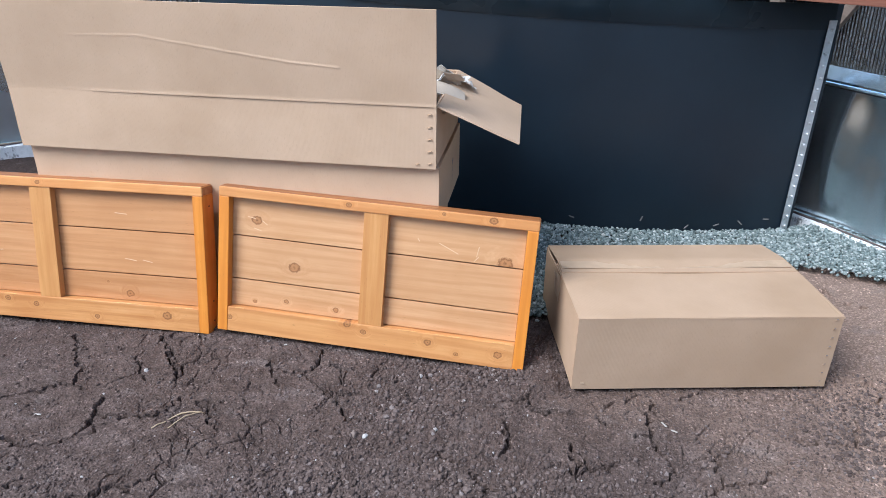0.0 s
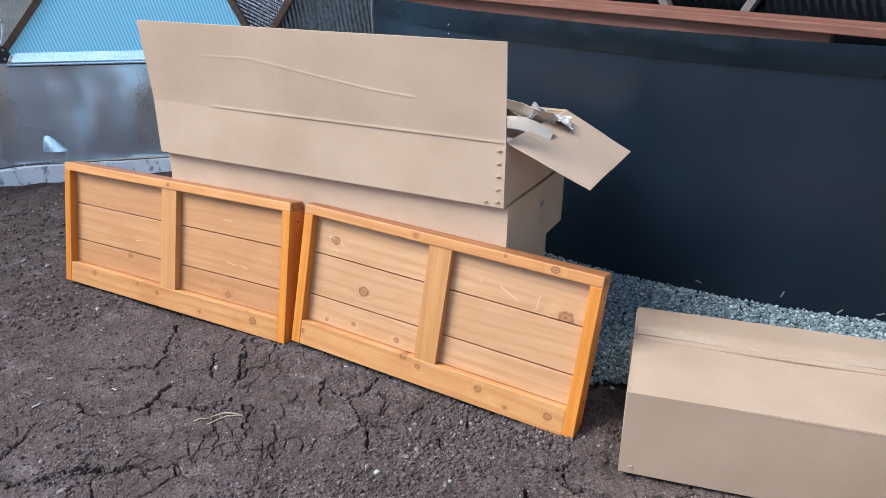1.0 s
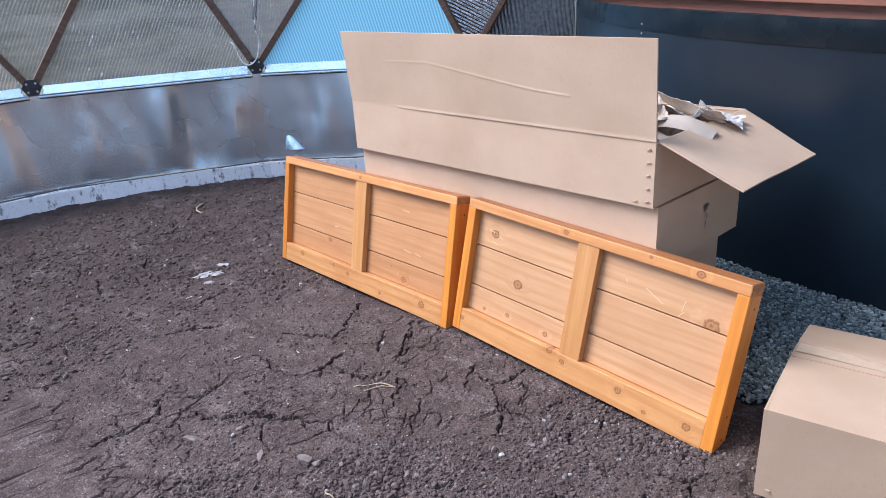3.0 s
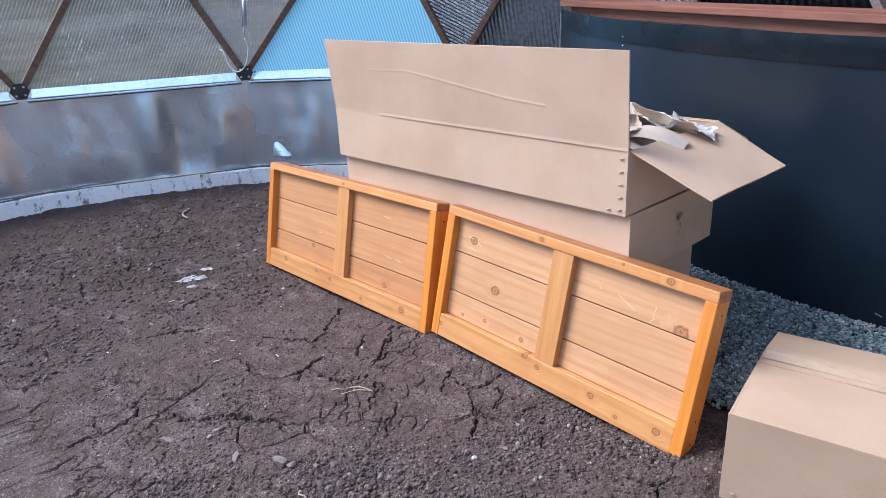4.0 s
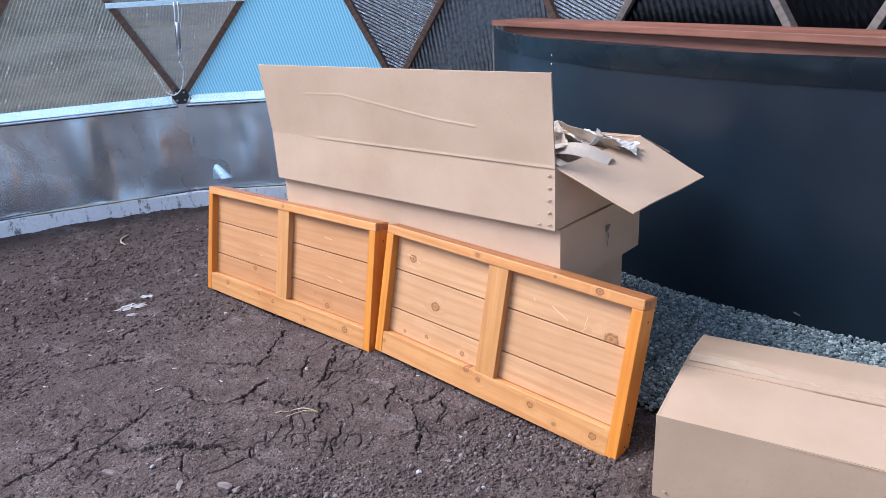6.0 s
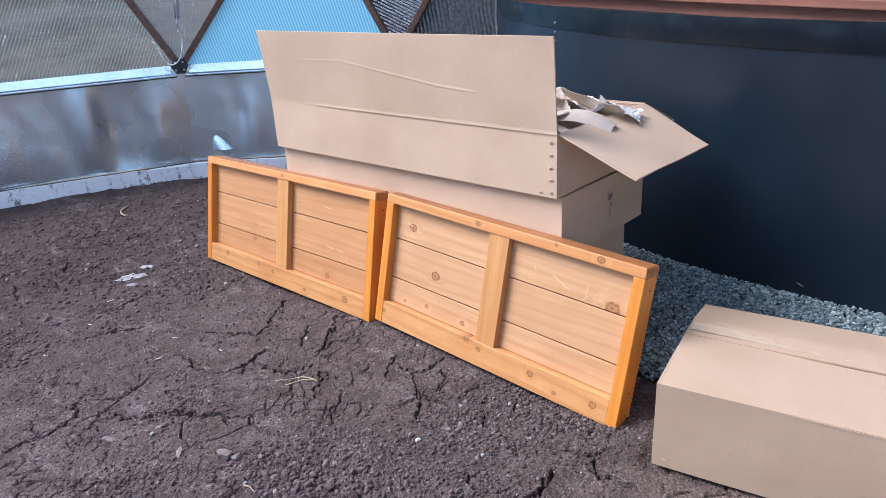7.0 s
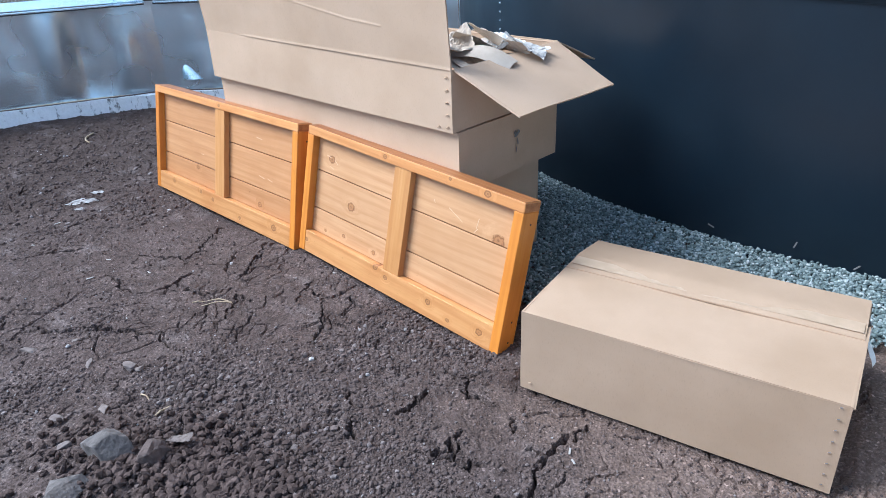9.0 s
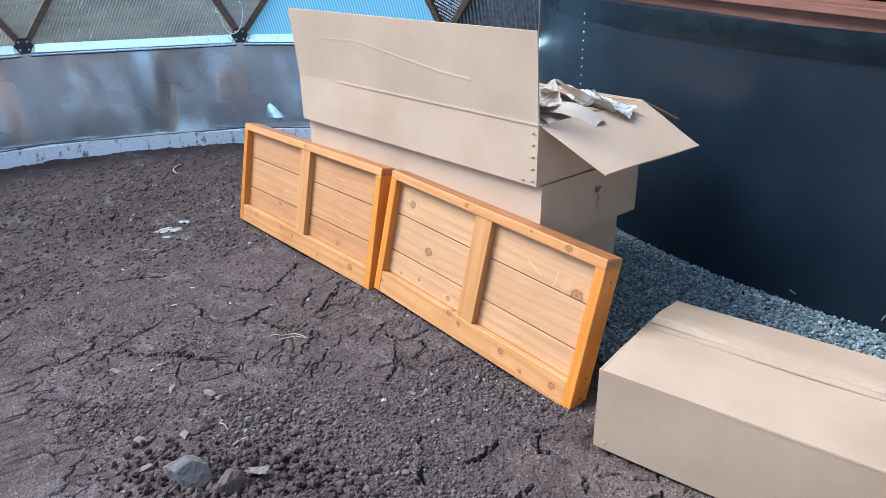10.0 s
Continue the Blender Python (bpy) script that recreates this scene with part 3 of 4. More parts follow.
# ---- foil-lined base wall, footing and flashing ----
WALL_TOP = 0.77
wall = thing("wall_base", pose(0, 0, 0), "dented silver galvanised metal lining of the base wall", "wall", kind="structure")
footing = thing("footing", pose(0, 0, 0), "chipped white-painted concrete footing under the metal wall", "footing", kind="structure")
flashing = thing("trim", pose(0, 0, 0), "bright aluminium flashing along the top of the base wall", "trim", kind="structure")
for i in range(15):
    a, b = on_ring(HUBS[i], RADIUS, 0), on_ring(HUBS[(i + 1) % 15], RADIUS, 0)
    inward = (DOME - (a + b) / 2).normalized()
    length = (b - a).length

    def dented(u, v, a=a, b=b, inward=inward, i=i, length=length):
        p = a.lerp(b, u)
        s = u * length
        edge = math.sin(math.pi * v) ** 0.7
        d = 0.045 * noise.noise((s * 2.6 + i * 9, v * 0.4, 0.2)) + 0.030 * noise.noise((s * 6 + i * 5, v * 0.6, 4.0)) + 0.004 * noise.noise((s * 11, v * 5 + i, 8.0))
        bow = 0.05 * math.sin(math.pi * u)
        d *= min(1, 6 * u, 6 * (1 - u))
        return p - inward * (bow - 0.02) + inward * d * (0.25 + edge) + Vector((0, 0, 0.035 + v * (WALL_TOP - 0.035)))

    part("metal_sheet", sheet(46, 14, dented, 0.002), FOIL, wall)
    part("footing_block", sheet(30, 4, lambda u, v, a=a, b=b, inward=inward: a.lerp(b, u) - inward * (0.05 * math.sin(math.pi * u) - 0.045 - 0.012 * noise.noise((u * 9, v * 4, a.x))) + Vector((0, 0, -0.22 + v * 0.252)), 0.06), CONCRETE, footing)
    yaw = math.atan2((b - a).y, (b - a).x)
    strip = block((length - 0.16, 0.004, 0.070), (0, 0, 0), 0.001)
    c = (a + b) / 2 + inward * 0.045 + Vector((0, 0, WALL_TOP + 0.025))
    part("flashing_strip", strip, FLASH, flashing, at=Matrix.Translation(c + inward * 0.0) @ Matrix.Rotation(yaw, 4, "Z") @ Matrix.Rotation(radians(32), 4, "X"))
    part("flashing_lip", block((length - 0.1, 0.03, 0.012), (0, 0, 0), 0.003), FLASH, flashing, at=Matrix.Translation(c + inward * 0.03 - Vector((0, 0, 0.045))) @ Matrix.Rotation(yaw, 4, "Z"))
    # Black strip paints the shadow gap below the flashing lip; no seal is there.
    part("gasket", block((length - 0.1, 0.016, 0.007), (0, 0, 0), 0.001), BLACK, flashing, "thin black strip painting the shadow gap under the flashing", Matrix.Translation(c + inward * 0.028 - Vector((0, 0, 0.056))) @ Matrix.Rotation(yaw, 4, "Z"))
    # Strip in the gap's dark colour, added between metal and footing.
    part("bottom_seam", block((length - 0.02, 0.012, 0.009), (0, 0, 0), 0.002), SEAM, wall, "dark brown strip painting the gap below the metal lining", Matrix.Translation((a + b) / 2 + inward * 0.03 + Vector((0, 0, 0.036))) @ Matrix.Rotation(yaw, 4, "Z"))


def curl(u, v):
    w = 0.14 * (1 - 0.5 * v)
    return (w * (u - 0.3) + 0.10 * u * (1 - v) ** 2, -0.10 * math.sin(u * 2.4) * (1 - v) - 0.012, 0.21 * v)


part("bent_corner", sheet(12, 8, curl, 0.0015), FLASH, wall, "bent up bright corner of the metal lining", pose(-3.28, 1.12, 0.12, 0, 0, 62))
part("cable_end", tube([(-3.28, 1.13, 0.0), (-3.25, 1.17, 0.05), (-3.22, 1.24, 0.07), (-3.17, 1.3, 0.075)], 0.006, 6), BLACK, wall, "short black cable end")

# ---- dome frame and panels ----
frame_ob = thing("dome_frame", pose(0, 0, 0), "brown wooden struts of the geodesic greenhouse dome", "frame", kind="structure")
glazing = thing("dome_panels", pose(0, 0, 0), "triangular polycarbonate and foil panels of the dome", "panels", kind="structure")
BASE_Z = WALL_TOP + 0.03
ring0 = [on_ring(a, RADIUS - 0.02, BASE_Z) for a in HUBS]
ring1 = [on_ring(a, RADIUS - 0.12, 2.12) for a in APEX]
ring2 = [on_ring(a, 3.15, 3.35) for a in HUBS]
ring3 = [on_ring(a, 1.7, 4.2) for a in APEX]
top = on_ring(0, 0, 4.6)


def strut(a, b, mat, w=0.046):
    d = b - a
    bm = block((w, 0.075, d.length - 0.05), (0, 0, 0), 0.004)
    out = ((a + b) / 2 - DOME - Vector((0, 0, 0.8))).normalized()
    z = d.normalized()
    x = out.cross(z).normalized()
    m = Matrix((x, z.cross(x), z)).transposed().to_4x4()
    part("strut", bm, mat, frame_ob, at=Matrix.Translation((a + b) / 2) @ m)


def pane(a, b, c, mat, glass=True, label=""):
    """A flat triangular panel with its first side along its own x."""
    x = (b - a).normalized()
    z = x.cross(c - a).normalized()
    m = Matrix((x, z.cross(x), z)).transposed().to_4x4()
    m.translation = (a + b + c) / 3 + ((a + b + c) / 3 - DOME - Vector((0, 0, 0.8))).normalized() * 0.02
    inv = m.inverted()
    bm = bmesh.new()
    vs = [bm.verts.new((inv.to_3x3() @ (p - (a + b + c) / 3)).to_3d()) for p in (a, b, c)]
    f = bm.faces.new(vs)
    if not glass:
        geo = bmesh.ops.extrude_face_region(bm, geom=[f])["geom"]
        away = 0.012 if (m.to_3x3() @ Vector((0, 0, 1))).dot(m.translation - DOME) > 0 else -0.012
        bmesh.ops.translate(bm, verts=[v for v in geo if isinstance(v, bmesh.types.BMVert)], vec=(0, 0, away))
    ob = part("panel", bm, mat, glazing, label, m)
    if glass:
        ob.visible_shadow = False
    return ob


NORTH_UP = {10: FOIL_DARK, 11: FOIL_BLACK, 12: FOIL_BLACK, 13: FOIL_GREY, 9: FOIL_DARK}
NORTH_DOWN = {10: FOIL_DARK, 11: FOIL_BLACK, 12: FOIL_BLACK, 13: FOIL_SILVER, 14: FOIL_SILVER}
for i in range(15):
    j = (i + 1) % 15
    north = i in (10, 11, 12, 13)
    mat = GREY_STRUT if i in (10, 11, 12) else STRUT
    strut(ring0[i], ring1[i], mat), strut(ring1[i], ring0[j], mat)
    strut(ring1[i], ring2[j], mat), strut(ring1[i], ring2[i], mat), strut(ring1[i], ring1[j], mat)
    strut(ring2[i], ring3[i], mat), strut(ring2[i], ring2[j], mat), strut(ring3[i], top, mat)
    up = PANE_BLUE if i == 14 else NORTH_UP.get(i, PANE_CLEAR if i in (0, 1) else PANE_ROOF)
    label = "polycarbonate triangle tinted with the blue of the sky behind it" if i == 14 else ""
    pane(ring0[i], ring0[j], ring1[i], up, i not in NORTH_UP, label)
    down = NORTH_DOWN.get(j, PANE_VENT if j == 0 else PANE_CLEAR if j == 1 else PANE_ROOF)
    pane(ring1[j], ring1[i], ring0[j], down, j not in NORTH_DOWN)
    pane(ring1[i], ring1[j], ring2[j], FOIL_GREY if north else PANE_ROOF, not north)
    pane(ring2[j], ring2[i], ring1[i], FOIL_GREY if north else PANE_ROOF, not north)
    pane(ring2[i], ring2[j], ring3[i], PANE_ROOF)
    pane(ring3[j], ring3[i], ring2[j], PANE_ROOF)
    pane(ring3[i], ring3[j], top, PANE_ROOF)
    hub = bmesh.new()
    bmesh.ops.create_cone(hub, cap_ends=True, segments=6, radius1=0.068, radius2=0.068, depth=0.012)
    bmesh.ops.bevel(hub, geom=hub.edges[:], offset=0.003, segments=1, affect="EDGES")
    inward = (DOME - Vector((*ring0[i].xy, 0))).normalized()
    hm = Matrix.Translation(ring0[i] + inward * 0.055 + Vector((0, 0, 0.02))) @ inward.to_track_quat("Z", "X").to_matrix().to_4x4()
    hb = part("hub_plate", hub, BLACK, frame_ob, "black steel hub plate", hm)
    for a in range(4):
        bolt = bmesh.new()
        bmesh.ops.create_cone(bolt, cap_ends=True, segments=6, radius1=0.009, radius2=0.007, depth=0.012)
        part("bolt", bolt, STEEL, hb, at=pose(0.042 * math.cos(a * 1.57 + 0.8), 0.042 * math.sin(a * 1.57 + 0.8), 0.012))

# the vent opener on the hub by the blue panel
h0, left_top, right_top = ring0[0], ring1[0], ring1[14]
inward = (DOME - Vector((*h0.xy, 0))).normalized()
bar_a, bar_b = h0.lerp(left_top, 0.55) + inward * 0.06, h0.lerp(right_top, 0.55) + inward * 0.06
opener = thing("vent_opener", Matrix.Translation(h0), "zinc vent opener cylinder on a pale crossbar with a loose cable", "vent opener")
d = bar_b - bar_a
bar = block((d.length + 0.05, 0.012, 0.04), (0, 0, 0), 0.003)
part("crossbar", bar, FLASH, opener, at=Matrix.Translation((bar_a + bar_b) / 2 - h0) @ Matrix.Rotation(math.atan2(d.y, d.x), 4, "Z"))
up = ((bar_a + bar_b) / 2 - h0)
cyl = up * 0.52 + inward * 0.03
for s in (-0.014, 0.014):
    side = d.normalized() * s
    part("rod", tube([up + side + inward * 0.02, cyl + side], 0.006), STEEL, opener)
part("cylinder", tube([up * 0.8 + inward * 0.03, cyl], 0.011, 10), STEEL, opener)
part("end_plate", block((0.05, 0.02, 0.012), (0, 0, 0), 0.003), STEEL, opener, at=Matrix.Translation(cyl))
part("stem", tube([cyl, up * 0.42 + inward * 0.03], 0.007), STEEL, opener)
w = d.normalized()
loop = [up * 0.40 + inward * 0.04, up * 0.3 + w * 0.03 + inward * 0.05, up * 0.12 + w * 0.01 + inward * 0.07, up * 0.05 - w * 0.05 + inward * 0.08, up * 0.1 - w * 0.11 + inward * 0.07, up * 0.26 - w * 0.16 + inward * 0.06, up * 0.3 - w * 0.19 + inward * 0.05]
fine = []
for p0, p1, p2, p3 in zip([loop[0], *loop], loop, loop[1:], [*loop[2:], loop[-1]]):
    for t in (0, 0.25, 0.5, 0.75):
        fine.append(0.5 * (2 * p1 + (p2 - p0) * t + (2 * p0 - 5 * p1 + 4 * p2 - p3) * t * t + (3 * p1 - p0 - 3 * p2 + p3) * t**3))
part("cable", tube(fine + [loop[-1]], 0.005, 6), PLASTIC, opener, "loose white cable")

# ---- the pond tank ----
TC, TR = (1.3, 4.70), 3.43


def rim(x):
    return 1.17 - 0.026 * (x - 1.0)


tank = thing("pond_tank", pose(0, 0, 0), "curved navy-black liner pond tank wall on grey gravel", "tank")
A0, A1 = math.asin((-1.07 - TC[0]) / TR), math.asin((2.47 - TC[0]) / TR)


def on_tank(x, off=0.0, z=0.0):
    a = math.asin((x - TC[0]) / TR)
    return Vector((TC[0] + (TR + off) * math.sin(a), TC[1] - (TR + off) * math.cos(a), z))


def tank_face(u, v):
    a = A0 + u * (A1 - A0)
    x = TC[0] + TR * math.sin(a)
    off = 0.006 * noise.noise((x * 1.4, v * 1.2, 1)) + 0.003 * noise.noise((x * 6, v * 3, 5))
    return on_tank(min(max(x, -1.07), 2.47), off, -0.03 + v * (rim(x) + 0.03))


part("tank_wall", sheet(90, 20, tank_face, 0.02), LINER, tank)


def hem_face(u, v):
    x = -1.0 + 3.44 * u
    pucker = 0.010 * max(0, noise.noise((x * 4.0, 0.3, 2))) + 0.004 * noise.noise((x * 11, v * 2, 3))
    return on_tank(x, 0.006 + pucker * v + 0.003 * math.sin(math.pi * v), rim(x) - 0.115 * (1 - v) + 0.004)


part("liner_hem", sheet(120, 5, hem_face, 0.004), HEM, tank, "folded liner hem along the rim")
# Added dark sheet that blocks the view through the open tank top.
part("inner_liner", sheet(40, 6, lambda u, v: on_tank(-1.05 + 3.48 * u, -0.03 - 0.9 * v * (1 - (2 * u - 1) ** 2), rim(-1.05 + 3.48 * u) - 0.03 - 0.02 * v), 0.004), LINER, tank, "black cover sheet added to close the tank behind its rim")
part("edge_strip", tube([on_tank(-1.065, 0.012, 0), on_tank(-1.065, 0.008, 1.2)], 0.004, 6), MARK, tank, "thin dull metal edge strip")
strip = sheet(1, 30, lambda u, v: on_tank(2.412 + 0.036 * u, 0.014, 0.005 + v * 1.06), 0.004)
sp = part("rivet_strip", strip, STEEL, tank, "riveted zinc joining strip")
for k in range(19):
    r = bmesh.new()
    bmesh.ops.create_uvsphere(r, u_segments=8, v_segments=5, radius=0.008)
    p = on_tank(2.43, 0.020, 0.05 + k * 0.054)
    part("rivet", r, STEEL, sp, at=Matrix.Translation(p))
for k in range(22):
    r = bmesh.new()
    bmesh.ops.create_uvsphere(r, u_segments=8, v_segments=5, radius=0.006)
    part("rivet", r, FLASH, tank, at=Matrix.Translation(on_tank(-0.14, 0.006, 1.118 - k * 0.0475)))
for k, (x, z) in enumerate(((1.70, 0.09), (1.93, 0.05), (2.08, 0.06), (2.33, 0.085), (1.35, 0.08), (2.2, 0.07))):
    part("scuff", block((0.006, 0.003, 0.03), (0, 0, 0), 0.001), MARK, tank, at=Matrix.Translation(on_tank(x, 0.004, z)) @ Matrix.Rotation(0.3 + k * 0.4, 4, "Y"))

cap_l, cap_r = Vector((-1.10, 2.24, 1.262)), Vector((2.52, 1.08, 1.182))
cap = thing("tank_cap", Matrix.Translation(cap_l) @ Matrix.Rotation(math.atan2(cap_r.y - cap_l.y, cap_r.x - cap_l.x), 4, "Z") @ Matrix.Rotation(math.atan2(0.080, 3.8), 4, "Y"), "reddish-brown wooden cap boards lying on the tank rim", "cap boards")
CL = (cap_r - cap_l).length
part("cap_board", span_block(0, CL, 0, 0.14, -0.018, 0.018, 0.004), REDWOOD, cap)
part("cap_board", span_block(0.02, CL - 0.03, 0.145, 0.285, -0.018, 0.018, 0.004), REDWOOD, cap)
part("fascia", span_block(0.06, CL - 0.9, 0.05, 0.088, -0.13, -0.019, 0.004), REDWOOD, cap)


# ---- the leaning cedar panels ----
def cedar_panel(name, m, L, H, knots, label, lines, shift=0.0, boards=BOARD):
    """knots: per member, lists of (x, z, radius) in the panel's own metres."""
    ob = thing(name, m, label, "wood panel", "cedar bed panels")
    D, rail_t, rail_b, st = 0.086, 0.036, 0.097, 0.040

    def mat(key, base, axis="x"):
        if key not in knots:
            return base
        return wood(f"cedar_{name}_{key}", *{"top": TOP_RAIL, "bottom": BOTTOM_RAIL}.get(key, boards), knots[key], 0.36, axis)

    part("top_rail", span_block(0, L, 0, D, H - rail_t, H, 0.003), mat("top", RAIL), ob)
    part("top_edge", span_block(0.002, L - 0.002, 0.005, D - 0.002, H - 0.001, H + 0.0012, 0.0006), EDGE, ob, "darker worn upper edge of the rail")
    part("end_grain", block((0.003, D - 0.008, rail_t - 0.008), (0, 0, 0)), EDGE, ob, "darker end grain", pose(L + 0.0006, D / 2, H - rail_t / 2))
    part("bottom_rail", span_block(st, L - st, 0.0015, D, 0, rail_b, 0.003), mat("bottom", RAIL), ob)
    part("stile", span_block(0, st, 0, D, 0, H - rail_t, 0.003), STILE, ob)
    part("stile", span_block(L - st, L, 0, D, 0, H - rail_t, 0.003), STILE, ob)
    part("mid_post", span_block(L / 2 - 0.045 + shift, L / 2 + 0.045 + shift, 0.004, 0.033, rail_b, H - rail_t, 0.002), POST, ob)
    # Short bright strips paint the broken highlight along the bottom rail's upper edge.
    for x0, x1 in ((0.06, 0.09), (0.36, 0.40), (0.60, 0.66), (0.72, 0.80), (0.90, 0.955)):
        part("varnish_bead", span_block(x0 * L, x1 * L, 0.0008, 0.006, rail_b - 0.0015, rail_b + 0.0012, 0.001), BEAD_GLINT, ob, "bright orange strip painting a highlight on the rail edge")
    z = H - rail_t
    for k, h in enumerate([f * (H - rail_t - rail_b) for f in (0.350, 0.398, 0.252)]):
        part("board", span_block(st + 0.001, L - st - 0.001, 0.034 + 0.001 * (k % 2), 0.054, z - h + 0.0022, z - 0.0022, 0.0018), mat(f"board{k}", wood(f"cedar_{name}_plain{k}", *boards, gloss=0.42)), ob)
        z -= h
    for x, zz, w, a in lines:
        part("scratch", block((w, 0.001, 0.003), (0, 0, 0), 0.0004), SCRATCH_GLINT, ob, at=pose(x, 0.0338, zz, 0, a, 0))
    for x in (0.02, L - 0.02):
        for zz in (0.04, 0.12, H - 0.08):
            r = bmesh.new()
            bmesh.ops.create_cone(r, cap_ends=True, segments=8, radius1=0.004, radius2=0.004, depth=0.002)
            part("screw", r, BLACK, ob, at=pose(0.0 if x < 0.1 else L, 0.05, zz, 0, 90, 0))
    return ob


def panel_pose(x, y, z, yaw, lean, roll):
    return Matrix.Translation((x, y, z)) @ Matrix.Rotation(radians(yaw), 4, "Z") @ Matrix.Rotation(radians(roll), 4, "Y") @ Matrix.Rotation(radians(-lean), 4, "X")


cedar_panel("cedar_panel", panel_pose(0.017, -0.002, 0.022, 0.3, 12.7, 2.1), 1.184, 0.560, {
    "top": [(1.023, 0.545, 0.012), (0.497, 0.544, 0.009), (0.845, 0.55, 0.006)],
    "bottom": [(1.086, 0.05, 0.012), (0.824, 0.062, 0.011), (0.933, 0.032, 0.007), (0.049, 0.056, 0.009), (0.578, 0.068, 0.009), (0.514, 0.09, 0.011)],
    "board1": [(0.289, 0.273, 0.018)],
    "board0": [(0.136, 0.439, 0.016), (1.078, 0.388, 0.021)],
    "board2": [(0.136, 0.12, 0.006), (0.262, 0.136, 0.008), (0.459, 0.128, 0.009)],
}, "orange-stained cedar bed panel leaning against stacked cartons", [(0.868, 0.419, 0.08, 24), (0.975, 0.419, 0.04, -80), (0.972, 0.392, 0.025, -50), (0.756, 0.439, 0.014, 60), (0.116, 0.448, 0.03, 10), (0.168, 0.433, 0.025, 35), (0.14, 0.405, 0.03, 15)], 0.008)
cedar_panel("cedar_panel", panel_pose(-1.394, -0.024, -0.026, 0.57, 11.8, -1.0), 1.378, 0.577, {
    "top": [(0.701, 0.56, 0.008)],
    "bottom": [(0.209, 0.073, 0.010), (0.511, 0.078, 0.010), (0.637, 0.063, 0.010), (0.904, 0.032, 0.009), (1.205, 0.060, 0.015)],
    "board2": [(1.034, 0.128, 0.013), (0.423, 0.191, 0.012), (0.942, 0.171, 0.004)],
}, "orange-stained cedar bed panel on the soil beside its twin", [(1.047, 0.268, 0.05, 8), (1.119, 0.266, 0.04, 10), (0.473, 0.27, 0.03, -4), (1.02, 0.45, 0.05, 4)], 0.014, WARM_BOARD)

# ---- cartons ----
T = 0.006


def wall_board(w, h, seed, bow=0.004, n=(14, 5), drop=0.0):
    """A cardboard side w wide and h high in its own x and z, slightly warped."""
    return sheet(n[0], n[1], lambda u, v: (u * w, bow * noise.noise((u * 2.2, v * 1.5, seed)), v * (h - drop * max(0, u - 0.3) / 0.7)), T)


def carton(name, m, L, D, H, label, lid=True, back=0.0, card=CARD):
    ob = thing(name, m, label, "cardboard box", "cartons")
    part("front_side", wall_board(L, H, 1.0), card, ob)
    part("back_side", wall_board(L, H - back, 2.0), card, ob, at=pose(0, D, 0))
    part("end_side", wall_board(D, H, 3.0, drop=back), card, ob, at=pose(L, 0, 0, 0, 0, 90))
    part("end_side", wall_board(D, H, 4.0, drop=back), card, ob, at=pose(0.006, 0, 0, 0, 0, 90))
    part("base", span_block(0.003, L - 0.003, 0.003, D - 0.003, 0.001, 0.007, 0.001), CARD_IN, ob)
    if lid:
        part("top_flap", span_block(0.002, L - 0.002, 0.001, D / 2 - 0.001, H - 0.006, H, 0.001), card, ob)
        part("top_flap", span_block(0.002, L - 0.002, D / 2 + 0.001, D - 0.001, H - 0.006, H, 0.001), card, ob)
    return ob


def staples(ob, spots, yface=-0.004, w=0.012, mat=SCRATCH_GLINT):
    for x, z in spots:
        # In the default pale colour this bar paints the highlight on a staple dent.
        part("staple", block((w, 0.0022, w * 0.25), (0, 0, 0), 0.0006), mat, ob, at=pose(x, yface, z, 0, -18, 0))
        part("dent", block((w * 1.4, 0.002, w * 0.45), (0, 0, 0), 0.0008), CARD_IN, ob, at=pose(x, yface + 0.0018, z - 0.004, 0, -12, 0))


low = carton("carton", pose(-0.70, 0.21, -0.035, 0, 0, 1.2), 1.50, 0.50, 0.462, "plain brown cardboard carton at the foot of the stack")
middle = carton("carton", pose(-0.742, 0.158, 0.429, 0, 0, 1.8), 1.588, 0.60, 0.236, "long closed brown carton lying between two others")
for dx, dz, w, h, turn in ((0, 0, 0.030, 0.016, 20), (0.014, 0.010, 0.020, 0.010, -35), (-0.012, 0.012, 0.016, 0.009, 60), (0.008, -0.03, 0.008, 0.03, 12), (0.0, -0.06, 0.006, 0.03, -8)):
    sc = bmesh.new()
    bmesh.ops.create_circle(sc, cap_ends=True, segments=9, radius=0.5)
    for v in sc.verts:
        v.co = Vector((v.co.x * w * random.uniform(0.7, 1.3), v.co.y * h * random.uniform(0.7, 1.3), 0))
    part("scuff", sc, MARK, middle, "grey torn scuff", pose(1.594, 0.33 + dx, 0.150 + dz, turn, 0, 0) @ pose(0, 0, 0, 90, 0, 90))

# the open carton on top
U = pose(-0.753, 0.131, 0.668, 0, 0, 2.0)
UL, UD, UH = 1.592, 0.63, 0.222
opened = carton("carton", U, UL, UD, UH, "long open brown carton with raised flap and packing paper", lid=False)
staples(opened, [(UL - 0.022, 0.022 + 0.044 * k) for k in range(5)] + [(UL - 0.065, 0.018)])


def ridge(x, z, pts, w=0.0045):
    best = 9.0
    for (ax, az), (bx, bz) in zip(pts, pts[1:]):
        t = min(max(((x - ax) * (bx - ax) + (z - az) * (bz - az)) / ((bx - ax) ** 2 + (bz - az) ** 2), 0), 1)
        best = min(best, math.hypot(x - ax - t * (bx - ax), z - az - t * (bz - az)))
    return math.exp(-((best / w) ** 2))


WRINKLE = [(0.30, 0.20), (0.55, 0.205), (0.85, 0.165), (1.08, 0.135), (1.26, 0.122)]


